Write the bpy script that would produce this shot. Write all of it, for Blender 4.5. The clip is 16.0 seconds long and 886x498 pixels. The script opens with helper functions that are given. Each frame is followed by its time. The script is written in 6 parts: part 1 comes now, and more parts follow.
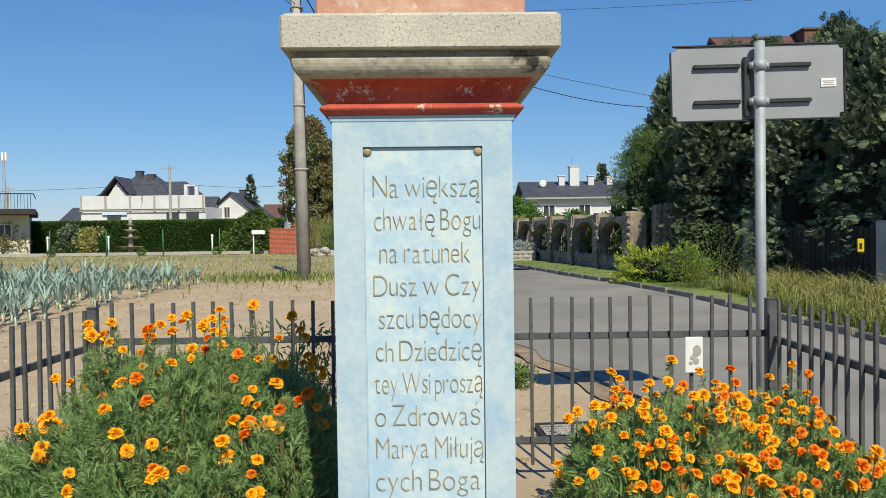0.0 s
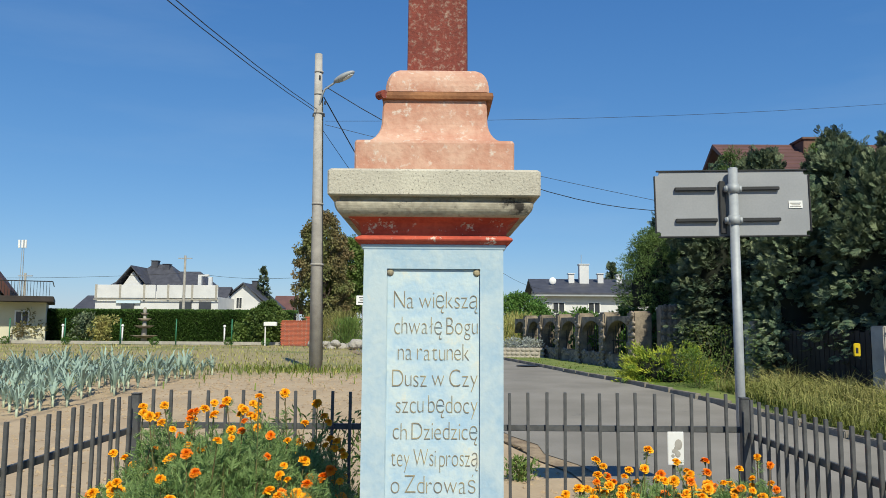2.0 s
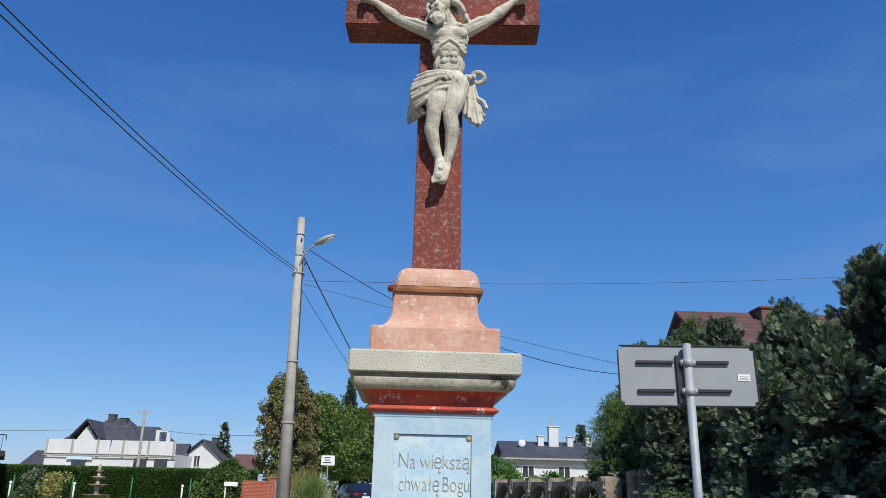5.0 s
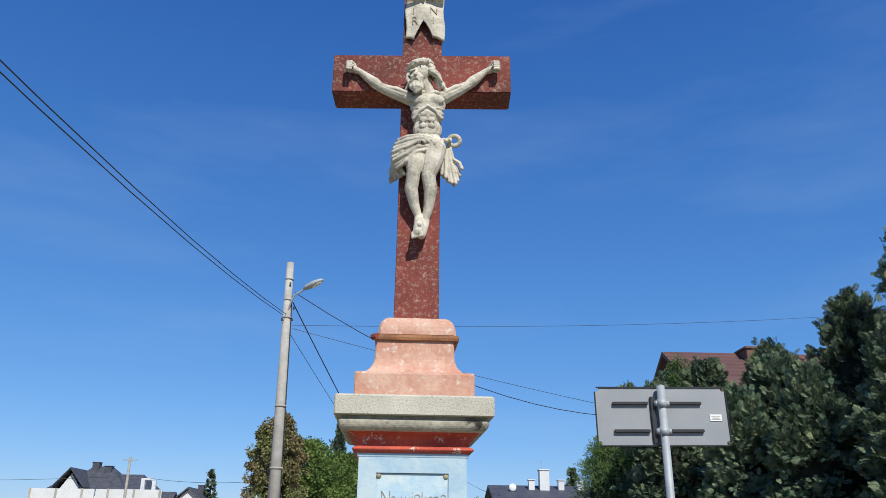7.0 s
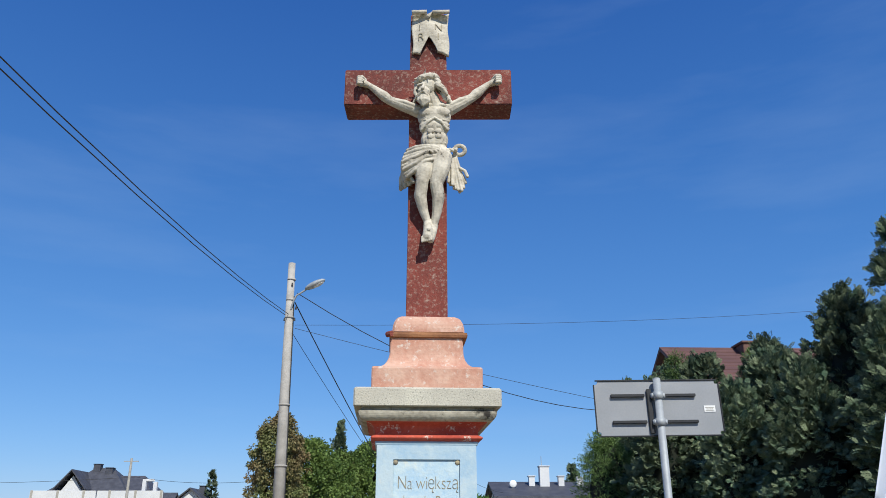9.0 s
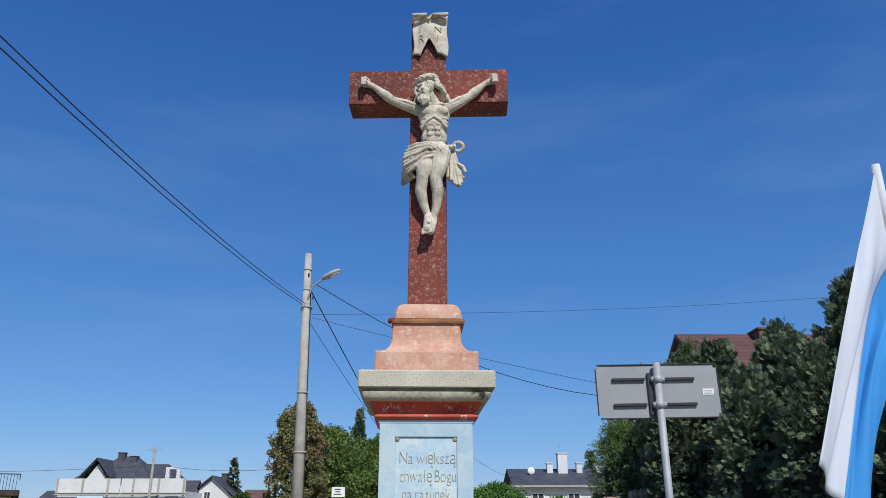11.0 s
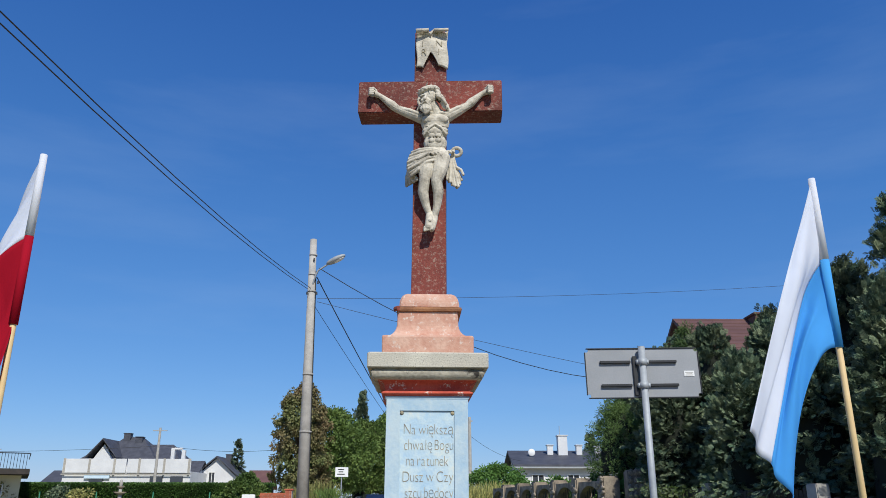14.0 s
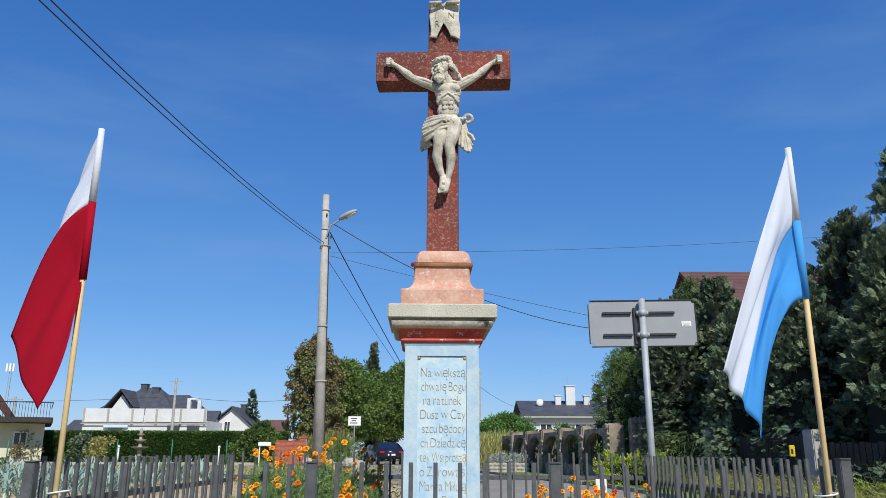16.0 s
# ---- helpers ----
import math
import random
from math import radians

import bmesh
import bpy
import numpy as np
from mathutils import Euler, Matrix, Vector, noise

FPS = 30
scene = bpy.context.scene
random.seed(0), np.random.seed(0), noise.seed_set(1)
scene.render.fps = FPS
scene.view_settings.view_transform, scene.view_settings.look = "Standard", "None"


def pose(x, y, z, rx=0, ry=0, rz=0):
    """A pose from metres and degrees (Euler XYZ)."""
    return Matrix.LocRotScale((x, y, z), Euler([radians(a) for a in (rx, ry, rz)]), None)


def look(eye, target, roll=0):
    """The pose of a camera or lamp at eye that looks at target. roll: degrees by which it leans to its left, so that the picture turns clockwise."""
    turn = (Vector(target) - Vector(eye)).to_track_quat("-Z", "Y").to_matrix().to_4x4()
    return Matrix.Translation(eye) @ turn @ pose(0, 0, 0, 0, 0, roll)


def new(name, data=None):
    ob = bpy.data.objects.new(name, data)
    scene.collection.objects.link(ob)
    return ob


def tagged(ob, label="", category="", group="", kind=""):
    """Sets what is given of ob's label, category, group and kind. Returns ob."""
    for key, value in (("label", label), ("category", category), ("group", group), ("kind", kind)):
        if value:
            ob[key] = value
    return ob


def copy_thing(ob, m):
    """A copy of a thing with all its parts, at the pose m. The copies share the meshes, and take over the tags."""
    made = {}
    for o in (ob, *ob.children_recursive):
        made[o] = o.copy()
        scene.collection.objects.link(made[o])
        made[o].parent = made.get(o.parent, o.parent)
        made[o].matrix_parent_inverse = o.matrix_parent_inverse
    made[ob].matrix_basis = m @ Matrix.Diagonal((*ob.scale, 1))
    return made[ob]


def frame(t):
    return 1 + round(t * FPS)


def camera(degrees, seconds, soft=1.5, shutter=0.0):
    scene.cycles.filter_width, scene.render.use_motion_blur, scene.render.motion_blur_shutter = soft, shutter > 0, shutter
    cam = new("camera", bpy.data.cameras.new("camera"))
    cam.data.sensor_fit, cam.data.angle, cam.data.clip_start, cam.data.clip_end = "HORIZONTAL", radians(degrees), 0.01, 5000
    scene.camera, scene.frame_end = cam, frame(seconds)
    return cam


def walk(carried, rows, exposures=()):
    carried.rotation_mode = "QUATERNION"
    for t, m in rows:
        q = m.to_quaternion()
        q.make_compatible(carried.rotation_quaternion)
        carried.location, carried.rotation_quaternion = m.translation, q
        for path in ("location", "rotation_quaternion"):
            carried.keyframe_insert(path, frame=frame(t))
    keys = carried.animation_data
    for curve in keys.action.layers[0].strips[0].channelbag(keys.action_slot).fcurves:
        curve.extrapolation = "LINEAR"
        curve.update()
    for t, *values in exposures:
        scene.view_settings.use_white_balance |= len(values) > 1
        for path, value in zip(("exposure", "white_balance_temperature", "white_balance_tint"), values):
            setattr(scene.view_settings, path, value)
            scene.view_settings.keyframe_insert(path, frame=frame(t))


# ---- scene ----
cam = camera(60.2, 16.0, soft=0.5)
METRES, EYE, TILT, LEAN, TURN = 3.5, 1.55, 0.0, 0.0, 0.0
ROWS = [
    (0.0, 0.0, 0.0, 0.0, -0.02, -1.41, 0.78),
    (0.5, 0.0148, -0.0382, 0.0022, 0.01, -0.04, 0.52),
    (1.0, 0.0232, -0.0793, 0.0086, 0.88, 3.06, 0.11),
    (1.5, 0.0153, -0.1248, 0.0077, 1.01, 4.35, -0.11),
    (2.0, 0.005, -0.1785, 0.0105, 0.73, 5.66, -0.37),
    (2.5, 0.0058, -0.2187, 0.0152, -0.0, 8.76, -1.04),
    (3.0, 0.0123, -0.2394, 0.0136, -0.09, 11.35, -1.28),
    (3.5, 0.0098, -0.2648, 0.0151, 0.04, 13.32, -1.79),
    (4.0, -0.013, -0.299, 0.0126, -0.4, 14.68, -1.78),
    (4.5, -0.0348, -0.3359, 0.0084, -1.33, 16.13, -1.61),
    (7.0, -0.0198, -0.4587, -0.011, -2.44, 20.59, -0.57),
    (7.5, -0.0351, -0.4875, -0.0141, -2.15, 20.95, -0.22),
    (8.0, -0.0476, -0.514, -0.0265, -2.28, 21.12, -0.08),
    (8.5, -0.0467, -0.5298, -0.0313, -2.56, 20.81, 0.1),
    (11.0, -0.0105, -0.6235, -0.0591, -0.97, 19.63, 0.12),
    (11.5, -0.0174, -0.6522, -0.0662, -1.24, 19.31, 0.15),
    (12.0, -0.025, -0.6878, -0.0721, -1.64, 18.8, 0.28),
    (12.5, -0.0228, -0.7052, -0.0743, -2.29, 18.5, 0.55),
    (13.0, -0.0089, -0.725, -0.0834, -2.64, 18.39, 0.48),
    (13.5, -0.0088, -0.7549, -0.0885, -2.0, 18.47, -0.02),
    (14.0, -0.0079, -0.7867, -0.091, -0.85, 18.39, -0.1),
    (14.5, -0.03, -0.8154, -0.0982, -0.49, 18.1, -0.23),
    (15.0, -0.0411, -0.8478, -0.1009, -0.75, 17.15, -0.13),
    (15.5, -0.0351, -0.8807, -0.107, -0.34, 16.06, -0.08),
    (16.0, -0.0171, -0.9233, -0.1197, -0.14, 14.89, -0.18),
]
walk(cam, [(t, pose(0, 0, EYE, TILT, LEAN, TURN) @ pose(METRES * x, METRES * y, METRES * z, 90 + pitch, roll, yaw)) for t, x, y, z, yaw, pitch, roll in ROWS],
     [(0, 0.18, 7100, 2), (2.6, 0.12, 6950, 1), (3.2, 0.0, 6300, 5), (7, 0.2, 6400, 6), (8, 0.24, 6400, 6), (11, -0.03, 6300, 7), (12.5, 0.0, 6300, 7), (14, 0.05, 6300, 7), (16, 0.17, 6400, 6)])

# ---- world, sun ----
SUN_AZ, SUN_EL = radians(17), radians(45)   # from behind the eye, a little to its right
world = bpy.data.worlds.new("world")
scene.world = world
world.use_nodes = True
wn = world.node_tree.nodes
sky = wn.new("ShaderNodeTexSky")
sky.sky_type, sky.sun_disc = "NISHITA", False
sky.sun_elevation, sky.sun_rotation = SUN_EL, radians(180) - SUN_AZ
sky.air_density, sky.dust_density, sky.ozone_density = 1.0, 0.1, 2.0
tone = wn.new("ShaderNodeHueSaturation")
tone.inputs["Saturation"].default_value, tone.inputs["Value"].default_value = 1.12, 1.0
haze = wn.new("ShaderNodeMix")
haze.data_type, haze.inputs["Factor"].default_value = "RGBA", 0.66
# clear blue deepening with height, with a few thin streaks of high cloud
way = wn.new("ShaderNodeTexCoord")
split = wn.new("ShaderNodeSeparateXYZ")
rise = wn.new("ShaderNodeMapRange")
rise.inputs["From Min"].default_value, rise.inputs["From Max"].default_value = 0.1, 0.65
blue = wn.new("ShaderNodeMix")
blue.data_type, blue.inputs["A"].default_value, blue.inputs["B"].default_value = "RGBA", (0.34, 1.78, 5.2, 1), (0.02, 0.62, 3.15, 1)
lay = wn.new("ShaderNodeMapping")
lay.inputs["Rotation"].default_value, lay.inputs["Scale"].default_value = (0, radians(-24), 0), (1.6, 1.6, 8.0)
streak = wn.new("ShaderNodeTexNoise")
streak.inputs["Scale"].default_value, streak.inputs["Detail"].default_value, streak.inputs["Roughness"].default_value = 1.3, 7, 0.55
thin = wn.new("ShaderNodeMapRange")
thin.inputs["From Min"].default_value, thin.inputs["From Max"].default_value, thin.inputs["To Max"].default_value = 0.52, 0.84, 0.12
cirrus = wn.new("ShaderNodeMix")
cirrus.data_type, cirrus.inputs["B"].default_value = "RGBA", (3.6, 4.6, 6.2, 1)
for a, b in ((way.outputs["Generated"], split.inputs[0]), (split.outputs["Z"], rise.inputs["Value"]), (rise.outputs["Result"], blue.inputs["Factor"]), (blue.outputs["Result"], haze.inputs["B"]),
             (way.outputs["Generated"], lay.inputs["Vector"]), (lay.outputs[0], streak.inputs["Vector"]), (streak.outputs["Fac"], thin.inputs["Value"]), (thin.outputs["Result"], cirrus.inputs["Factor"]), (haze.outputs["Result"], cirrus.inputs["A"])):
    world.node_tree.links.new(a, b)
world.node_tree.links.new(sky.outputs[0], tone.inputs["Color"])
world.node_tree.links.new(tone.outputs[0], haze.inputs["A"])
world.node_tree.links.new(cirrus.outputs["Result"], wn["Background"].inputs[0])
wn["Background"].inputs[1].default_value = 0.125
sun = new("sun", bpy.data.lights.new("sun", "SUN"))
sun.data.energy, sun.data.angle, sun.data.color = 4.5, radians(0.5), (1.0, 0.94, 0.84)
sun.matrix_world = look((math.sin(SUN_AZ) * math.cos(SUN_EL) * 50, -math.cos(SUN_AZ) * math.cos(SUN_EL) * 50, math.sin(SUN_EL) * 50), (0, 0, 0))


# ---- materials ----
def mat(name, c1, c2, scale=8.0, rough=0.85, bump=0.3, metal=0.0, fine=60.0, spots=None, spot_scale=14.0, spot_at=0.6, spot_soft=0.06, vary=0.0, spec=0.4):
    """Two colours mixed at a coarse and a fine scale, optional spots of a third, relief, and a shift of value from piece to piece."""
    m = bpy.data.materials.new(name)
    m.use_nodes = True
    n, l = m.node_tree.nodes, m.node_tree.links
    b = n["Principled BSDF"]
    b.inputs["Roughness"].default_value, b.inputs["Metallic"].default_value = rough, metal
    b.inputs["Specular IOR Level"].default_value = spec
    co = n.new("ShaderNodeTexCoord")
    big, small = n.new("ShaderNodeTexNoise"), n.new("ShaderNodeTexNoise")
    big.inputs["Scale"].default_value, big.inputs["Detail"].default_value = scale, 6
    small.inputs["Scale"].default_value, small.inputs["Detail"].default_value = fine, 4
    for k in (big, small):
        l.new(co.outputs["Object"], k.inputs["Vector"])
    add = n.new("ShaderNodeMath")
    add.operation = "MULTIPLY_ADD"
    add.inputs[1].default_value = 0.45
    l.new(small.outputs["Fac"], add.inputs[0])
    l.new(big.outputs["Fac"], add.inputs[2])
    ramp = n.new("ShaderNodeMapRange")
    ramp.inputs["From Min"].default_value, ramp.inputs["From Max"].default_value = 0.57, 0.88
    l.new(add.outputs[0], ramp.inputs["Value"])
    mix = n.new("ShaderNodeMix")
    mix.data_type = "RGBA"
    mix.inputs["A"].default_value, mix.inputs["B"].default_value = (*c1, 1), (*c2, 1)
    l.new(ramp.outputs["Result"], mix.inputs["Factor"])
    col = mix.outputs["Result"]
    if spots:
        sp = n.new("ShaderNodeTexNoise")
        sp.inputs["Scale"].default_value, sp.inputs["Detail"].default_value, sp.inputs["Roughness"].default_value = spot_scale, 9, 0.72
        l.new(co.outputs["Object"], sp.inputs["Vector"])
        cut = n.new("ShaderNodeMapRange")
        cut.inputs["From Min"].default_value, cut.inputs["From Max"].default_value = spot_at, spot_at + spot_soft
        l.new(sp.outputs["Fac"], cut.inputs["Value"])
        m2 = n.new("ShaderNodeMix")
        m2.data_type = "RGBA"
        m2.inputs["B"].default_value = (*spots, 1)
        l.new(cut.outputs["Result"], m2.inputs["Factor"])
        l.new(col, m2.inputs["A"])
        col = m2.outputs["Result"]
    if vary:
        info, geo = n.new("ShaderNodeObjectInfo"), n.new("ShaderNodeNewGeometry")
        s = n.new("ShaderNodeMath")
        l.new(info.outputs["Random"], s.inputs[0])
        l.new(geo.outputs["Random Per Island"], s.inputs[1])
        r = n.new("ShaderNodeMapRange")
        r.inputs["From Max"].default_value = 2.0
        r.inputs["To Min"].default_value, r.inputs["To Max"].default_value = 1 - vary, 1 + vary
        l.new(s.outputs[0], r.inputs["Value"])
        hsv = n.new("ShaderNodeHueSaturation")
        l.new(r.outputs["Result"], hsv.inputs["Value"])
        l.new(col, hsv.inputs["Color"])
        col = hsv.outputs["Color"]
    l.new(col, b.inputs["Base Color"])
    if bump:
        bp = n.new("ShaderNodeBump")
        bp.inputs["Strength"].default_value, bp.inputs["Distance"].default_value = bump, 0.01
        l.new(add.outputs[0], bp.inputs["Height"])
        l.new(bp.outputs["Normal"], b.inputs["Normal"])
    return m


def leafmat(name, c1, c2, scale=2.0, vary=0.45, trans=0.25, rough=0.6, spec=0.25):
    m = mat(name, c1, c2, scale, rough=rough, bump=0, vary=vary, fine=9, spec=spec)
    n, l = m.node_tree.nodes, m.node_tree.links
    b, out = n["Principled BSDF"], n["Material Output"]
    tr, ms = n.new("ShaderNodeBsdfTranslucent"), n.new("ShaderNodeMixShader")
    l.new(b.inputs["Base Color"].links[0].from_socket, tr.inputs["Color"])
    ms.inputs[0].default_value = trans
    l.new(b.outputs[0], ms.inputs[1])
    l.new(tr.outputs[0], ms.inputs[2])
    l.new(ms.outputs[0], out.inputs["Surface"])
    return m


M_BLUE = mat("blue_limewash", (0.36, 0.52, 0.66), (0.53, 0.63, 0.66), 5, 0.9, 0.35, fine=40, spots=(0.62, 0.64, 0.58), spot_scale=5, spot_at=0.60)
M_BLUE_EDGE = mat("blue_limewash_edge", (0.33, 0.47, 0.59), (0.46, 0.56, 0.61), 6, 0.9, 0.35, fine=45, spots=(0.56, 0.58, 0.56), spot_scale=9, spot_at=0.64)
M_RED = mat("red_paint", (0.53, 0.10, 0.058), (0.34, 0.05, 0.034), 6, 0.8, 0.5, fine=60, spots=(0.60, 0.50, 0.43), spot_scale=15, spot_at=0.585, spot_soft=0.05)
M_SALMON = mat("salmon_render", (0.47, 0.235, 0.165), (0.58, 0.37, 0.28), 6, 0.9, 0.8, fine=45, spots=(0.62, 0.54, 0.47), spot_scale=26, spot_at=0.555, spot_soft=0.1)
M_LEDGE = mat("weathered_stone", (0.56, 0.53, 0.44), (0.42, 0.39, 0.33), 4, 0.92, 0.7, fine=110, spots=(0.10, 0.095, 0.08), spot_scale=130, spot_at=0.56, spot_soft=0.1)
M_LIP = mat("stained_stone_lip", (0.50, 0.46, 0.37), (0.28, 0.25, 0.20), 6, 0.92, 0.6, fine=50, spots=(0.04, 0.035, 0.03), spot_scale=7, spot_at=0.55, spot_soft=0.1)
M_SHAFT = mat("dark_red_stone", (0.235, 0.055, 0.04), (0.115, 0.034, 0.028), 3.5, 0.92, 0.9, fine=80, spots=(0.40, 0.31, 0.25), spot_scale=44, spot_at=0.52, spot_soft=0.22)
M_FIGURE = mat("cream_stone", (0.61, 0.56, 0.465), (0.38, 0.34, 0.275), 13, 0.88, 0.7, fine=70, spots=(0.06, 0.054, 0.046), spot_scale=13, spot_at=0.60, spot_soft=0.06)
M_LETTER = mat("worn_gilding", (0.19, 0.17, 0.14), (0.40, 0.34, 0.21), 16, 0.7, 0.2)
M_IRON = mat("dark_grey_iron", (0.066, 0.068, 0.071), (0.10, 0.102, 0.105), 12, 0.5, 0.15, vary=0.15, spots=(0.16, 0.16, 0.16), spot_scale=20, spot_at=0.72)
M_STEEL = mat("galvanised_steel", (0.30, 0.325, 0.35), (0.37, 0.395, 0.415), 9, 0.6, 0.1, metal=0.2, fine=50)
M_SIGN = mat("grey_sign_sheet", (0.25, 0.262, 0.28), (0.29, 0.30, 0.32), 3, 0.6, 0.05, metal=0.1)
M_BLACK = mat("black_steel", (0.02, 0.021, 0.023), (0.03, 0.03, 0.032), 10, 0.5, 0.1)
M_CONCRETE = mat("pole_concrete", (0.42, 0.40, 0.37), (0.31, 0.295, 0.27), 4, 0.92, 0.5, fine=50, spots=(0.17, 0.16, 0.15), spot_scale=12, spot_at=0.62)
M_ASPHALT = mat("asphalt", (0.205, 0.19, 0.165), (0.275, 0.255, 0.225), 0.8, 0.9, 0.5, fine=120, spots=(0.16, 0.15, 0.14), spot_scale=1.2, spot_at=0.62)
M_KERB = mat("kerb_concrete", (0.38, 0.36, 0.32), (0.30, 0.28, 0.25), 5, 0.92, 0.4, vary=0.15)
M_KERBSTONE = mat("grimy_kerb_concrete", (0.26, 0.235, 0.20), (0.15, 0.135, 0.115), 4, 0.92, 0.5, vary=0.2)
M_SILVER = leafmat("silver_leaf", (0.36, 0.40, 0.38), (0.50, 0.52, 0.48), 2, 0.3)
M_GRASS = leafmat("grass_blade", (0.13, 0.19, 0.035), (0.22, 0.24, 0.06), 1.2, 0.5)
M_DRY = leafmat("dry_grass_blade", (0.38, 0.34, 0.13), (0.25, 0.27, 0.085), 1.2, 0.5)
M_LAWN = mat("lawn", (0.12, 0.18, 0.035), (0.20, 0.23, 0.07), 1.5, 0.95, 0.8, fine=40)
M_WHITE = mat("white_plaster", (0.64, 0.645, 0.655), (0.56, 0.565, 0.58), 0.6, 0.9, 0.1, fine=6)
M_ROOFDARK = mat("graphite_roof_tiles", (0.05, 0.052, 0.065), (0.075, 0.078, 0.095), 1.5, 0.6, 0.2, fine=10)
M_ROOFRED = mat("maroon_roof_tiles", (0.105, 0.052, 0.05), (0.14, 0.07, 0.062), 1.0, 0.7, 0.2, vary=0.2)
M_BRICK = mat("red_brick", (0.42, 0.12, 0.065), (0.34, 0.085, 0.05), 3, 0.85, 0.3, vary=0.25)
M_MORTAR = mat("mortar", (0.40, 0.36, 0.31), (0.33, 0.30, 0.26), 8, 0.95, 0.4)
M_STONE = mat("fieldstone", (0.30, 0.25, 0.19), (0.13, 0.11, 0.09), 3, 0.9, 0.6, vary=0.4)
M_DARKWOOD = mat("dark_boards", (0.022, 0.018, 0.016), (0.04, 0.032, 0.028), 3, 0.75, 0.3, vary=0.3)
M_GLASS = mat("dark_window_glass", (0.04, 0.045, 0.055), (0.06, 0.065, 0.075), 1, 0.08, 0)
M_YELLOWWALL = mat("cream_yellow_plaster", (0.62, 0.60, 0.46), (0.55, 0.53, 0.40), 0.7, 0.9, 0.1)
M_PLASTIC_Y = mat("yellow_plastic", (0.72, 0.52, 0.02), (0.64, 0.44, 0.02), 6, 0.4, 0)
M_PLASTIC_W = mat("white_plastic", (0.78, 0.78, 0.78), (0.72, 0.72, 0.71), 6, 0.4, 0)
M_BARK = mat("bark", (0.12, 0.09, 0.065), (0.07, 0.055, 0.042), 6, 0.95, 0.8)
M_BIRCH = leafmat("turning_leaf", (0.20, 0.24, 0.085), (0.24, 0.17, 0.09), 0.35)
M_LEAF = leafmat("green_leaf", (0.09, 0.15, 0.038), (0.155, 0.22, 0.055), 0.6)
M_HEDGE = leafmat("hedge_leaf", (0.065, 0.14, 0.03), (0.12, 0.22, 0.05), 0.6)
M_CONIFER = leafmat("conifer_spray", (0.05, 0.09, 0.058), (0.18, 0.215, 0.125), 2.2, 0.5, 0.1, 0.8, 0.12)
# near-black stands in for the shade deep inside foliage
M_SHADE_CORE = mat("near_black_shade_core", (0.006, 0.009, 0.006), (0.012, 0.016, 0.009), 2, 0.95, 0.6)
M_PINE = leafmat("pine_needle", (0.06, 0.11, 0.035), (0.11, 0.17, 0.05), 1.2, 0.4, 0.15)
M_JUNIPER = leafmat("juniper_spray", (0.10, 0.20, 0.04), (0.46, 0.48, 0.06), 2.2, 0.4)
M_MARI = leafmat("marigold_leaf", (0.18, 0.31, 0.10), (0.33, 0.46, 0.18), 6, 0.45, 0.35)
M_STALK = mat("plant_stalk", (0.13, 0.15, 0.05), (0.17, 0.12, 0.06), 8, 0.7, 0)
M_PETAL = mat("orange_petal", (0.93, 0.36, 0.008), (0.95, 0.46, 0.015), 12, 0.6, 0, vary=0.12)
M_PETAL_R = mat("red_orange_petal", (0.88, 0.19, 0.006), (0.92, 0.28, 0.01), 12, 0.6, 0, vary=0.12)
M_LEEK = leafmat("leek_leaf", (0.24, 0.34, 0.29), (0.32, 0.41, 0.34), 1.5, 0.3, 0.15)
M_CABLE = mat("black_cable", (0.02, 0.02, 0.022), (0.03, 0.03, 0.03), 10, 0.6, 0)
M_POLEWOOD = mat("pale_planed_wood", (0.68, 0.50, 0.26), (0.60, 0.43, 0.21), 3, 0.6, 0.1, fine=30)


def clothmat(name, c):
    return leafmat(name, c, tuple(v * 0.94 for v in c), 3, 0.0, 0.35, 0.9, 0.1)


M_CLOTH_W, M_CLOTH_R, M_CLOTH_B = clothmat("white_cloth", (0.80, 0.83, 0.92)), clothmat("red_cloth", (0.44, 0.009, 0.028)), clothmat("blue_cloth", (0.10, 0.42, 0.88))


# ---- mesh helpers ----
def mesh_of(bm, material, name="mesh", smooth=False):
    me = bpy.data.meshes.new(name)
    bmesh.ops.recalc_face_normals(bm, faces=bm.faces) if len(bm.faces) < 3000 else None
    bm.to_mesh(me)
    bm.free()
    me.materials.append(material)
    if smooth:
        me.polygons.foreach_set("use_smooth", [True] * len(me.polygons))
    return me


def part(name, bm, material, parent=None, label="", smooth=False):
    """One mesh object out of a bmesh (or a mesh that is there already), under a thing or a part."""
    me = bm if isinstance(bm, bpy.types.Mesh) else mesh_of(bm, material, name, smooth)
    ob = new(name, me)
    ob.parent = parent
    return tagged(ob, label)


def thing(name, x, y, z, label, category, turn=0, group="", kind=""):
    ob = new(name)
    ob.empty_display_size = 0.1
    ob.matrix_world = pose(x, y, z, 0, 0, turn)
    return tagged(ob, label, category, group, kind)


def soup(verts, faces, material, name="mesh", smooth=False):
    me = bpy.data.meshes.new(name)
    me.from_pydata(verts, [], faces)
    me.materials.append(material)
    if smooth:
        me.polygons.foreach_set("use_smooth", [True] * len(me.polygons))
    return me


def box(bm, x, y, z, sx, sy, sz, bevel=0.0, m=None):
    """A box whose base centre is x, y, z."""
    r = bmesh.ops.create_cube(bm, size=1, matrix=(m or Matrix()) @ Matrix.Translation((x, y, z + sz / 2)) @ Matrix.Diagonal((sx, sy, sz, 1)))
    if bevel:
        es = list({e for v in r["verts"] for e in v.link_edges})
        bmesh.ops.bevel(bm, geom=es, offset=bevel, segments=2, affect="EDGES")
    return bm


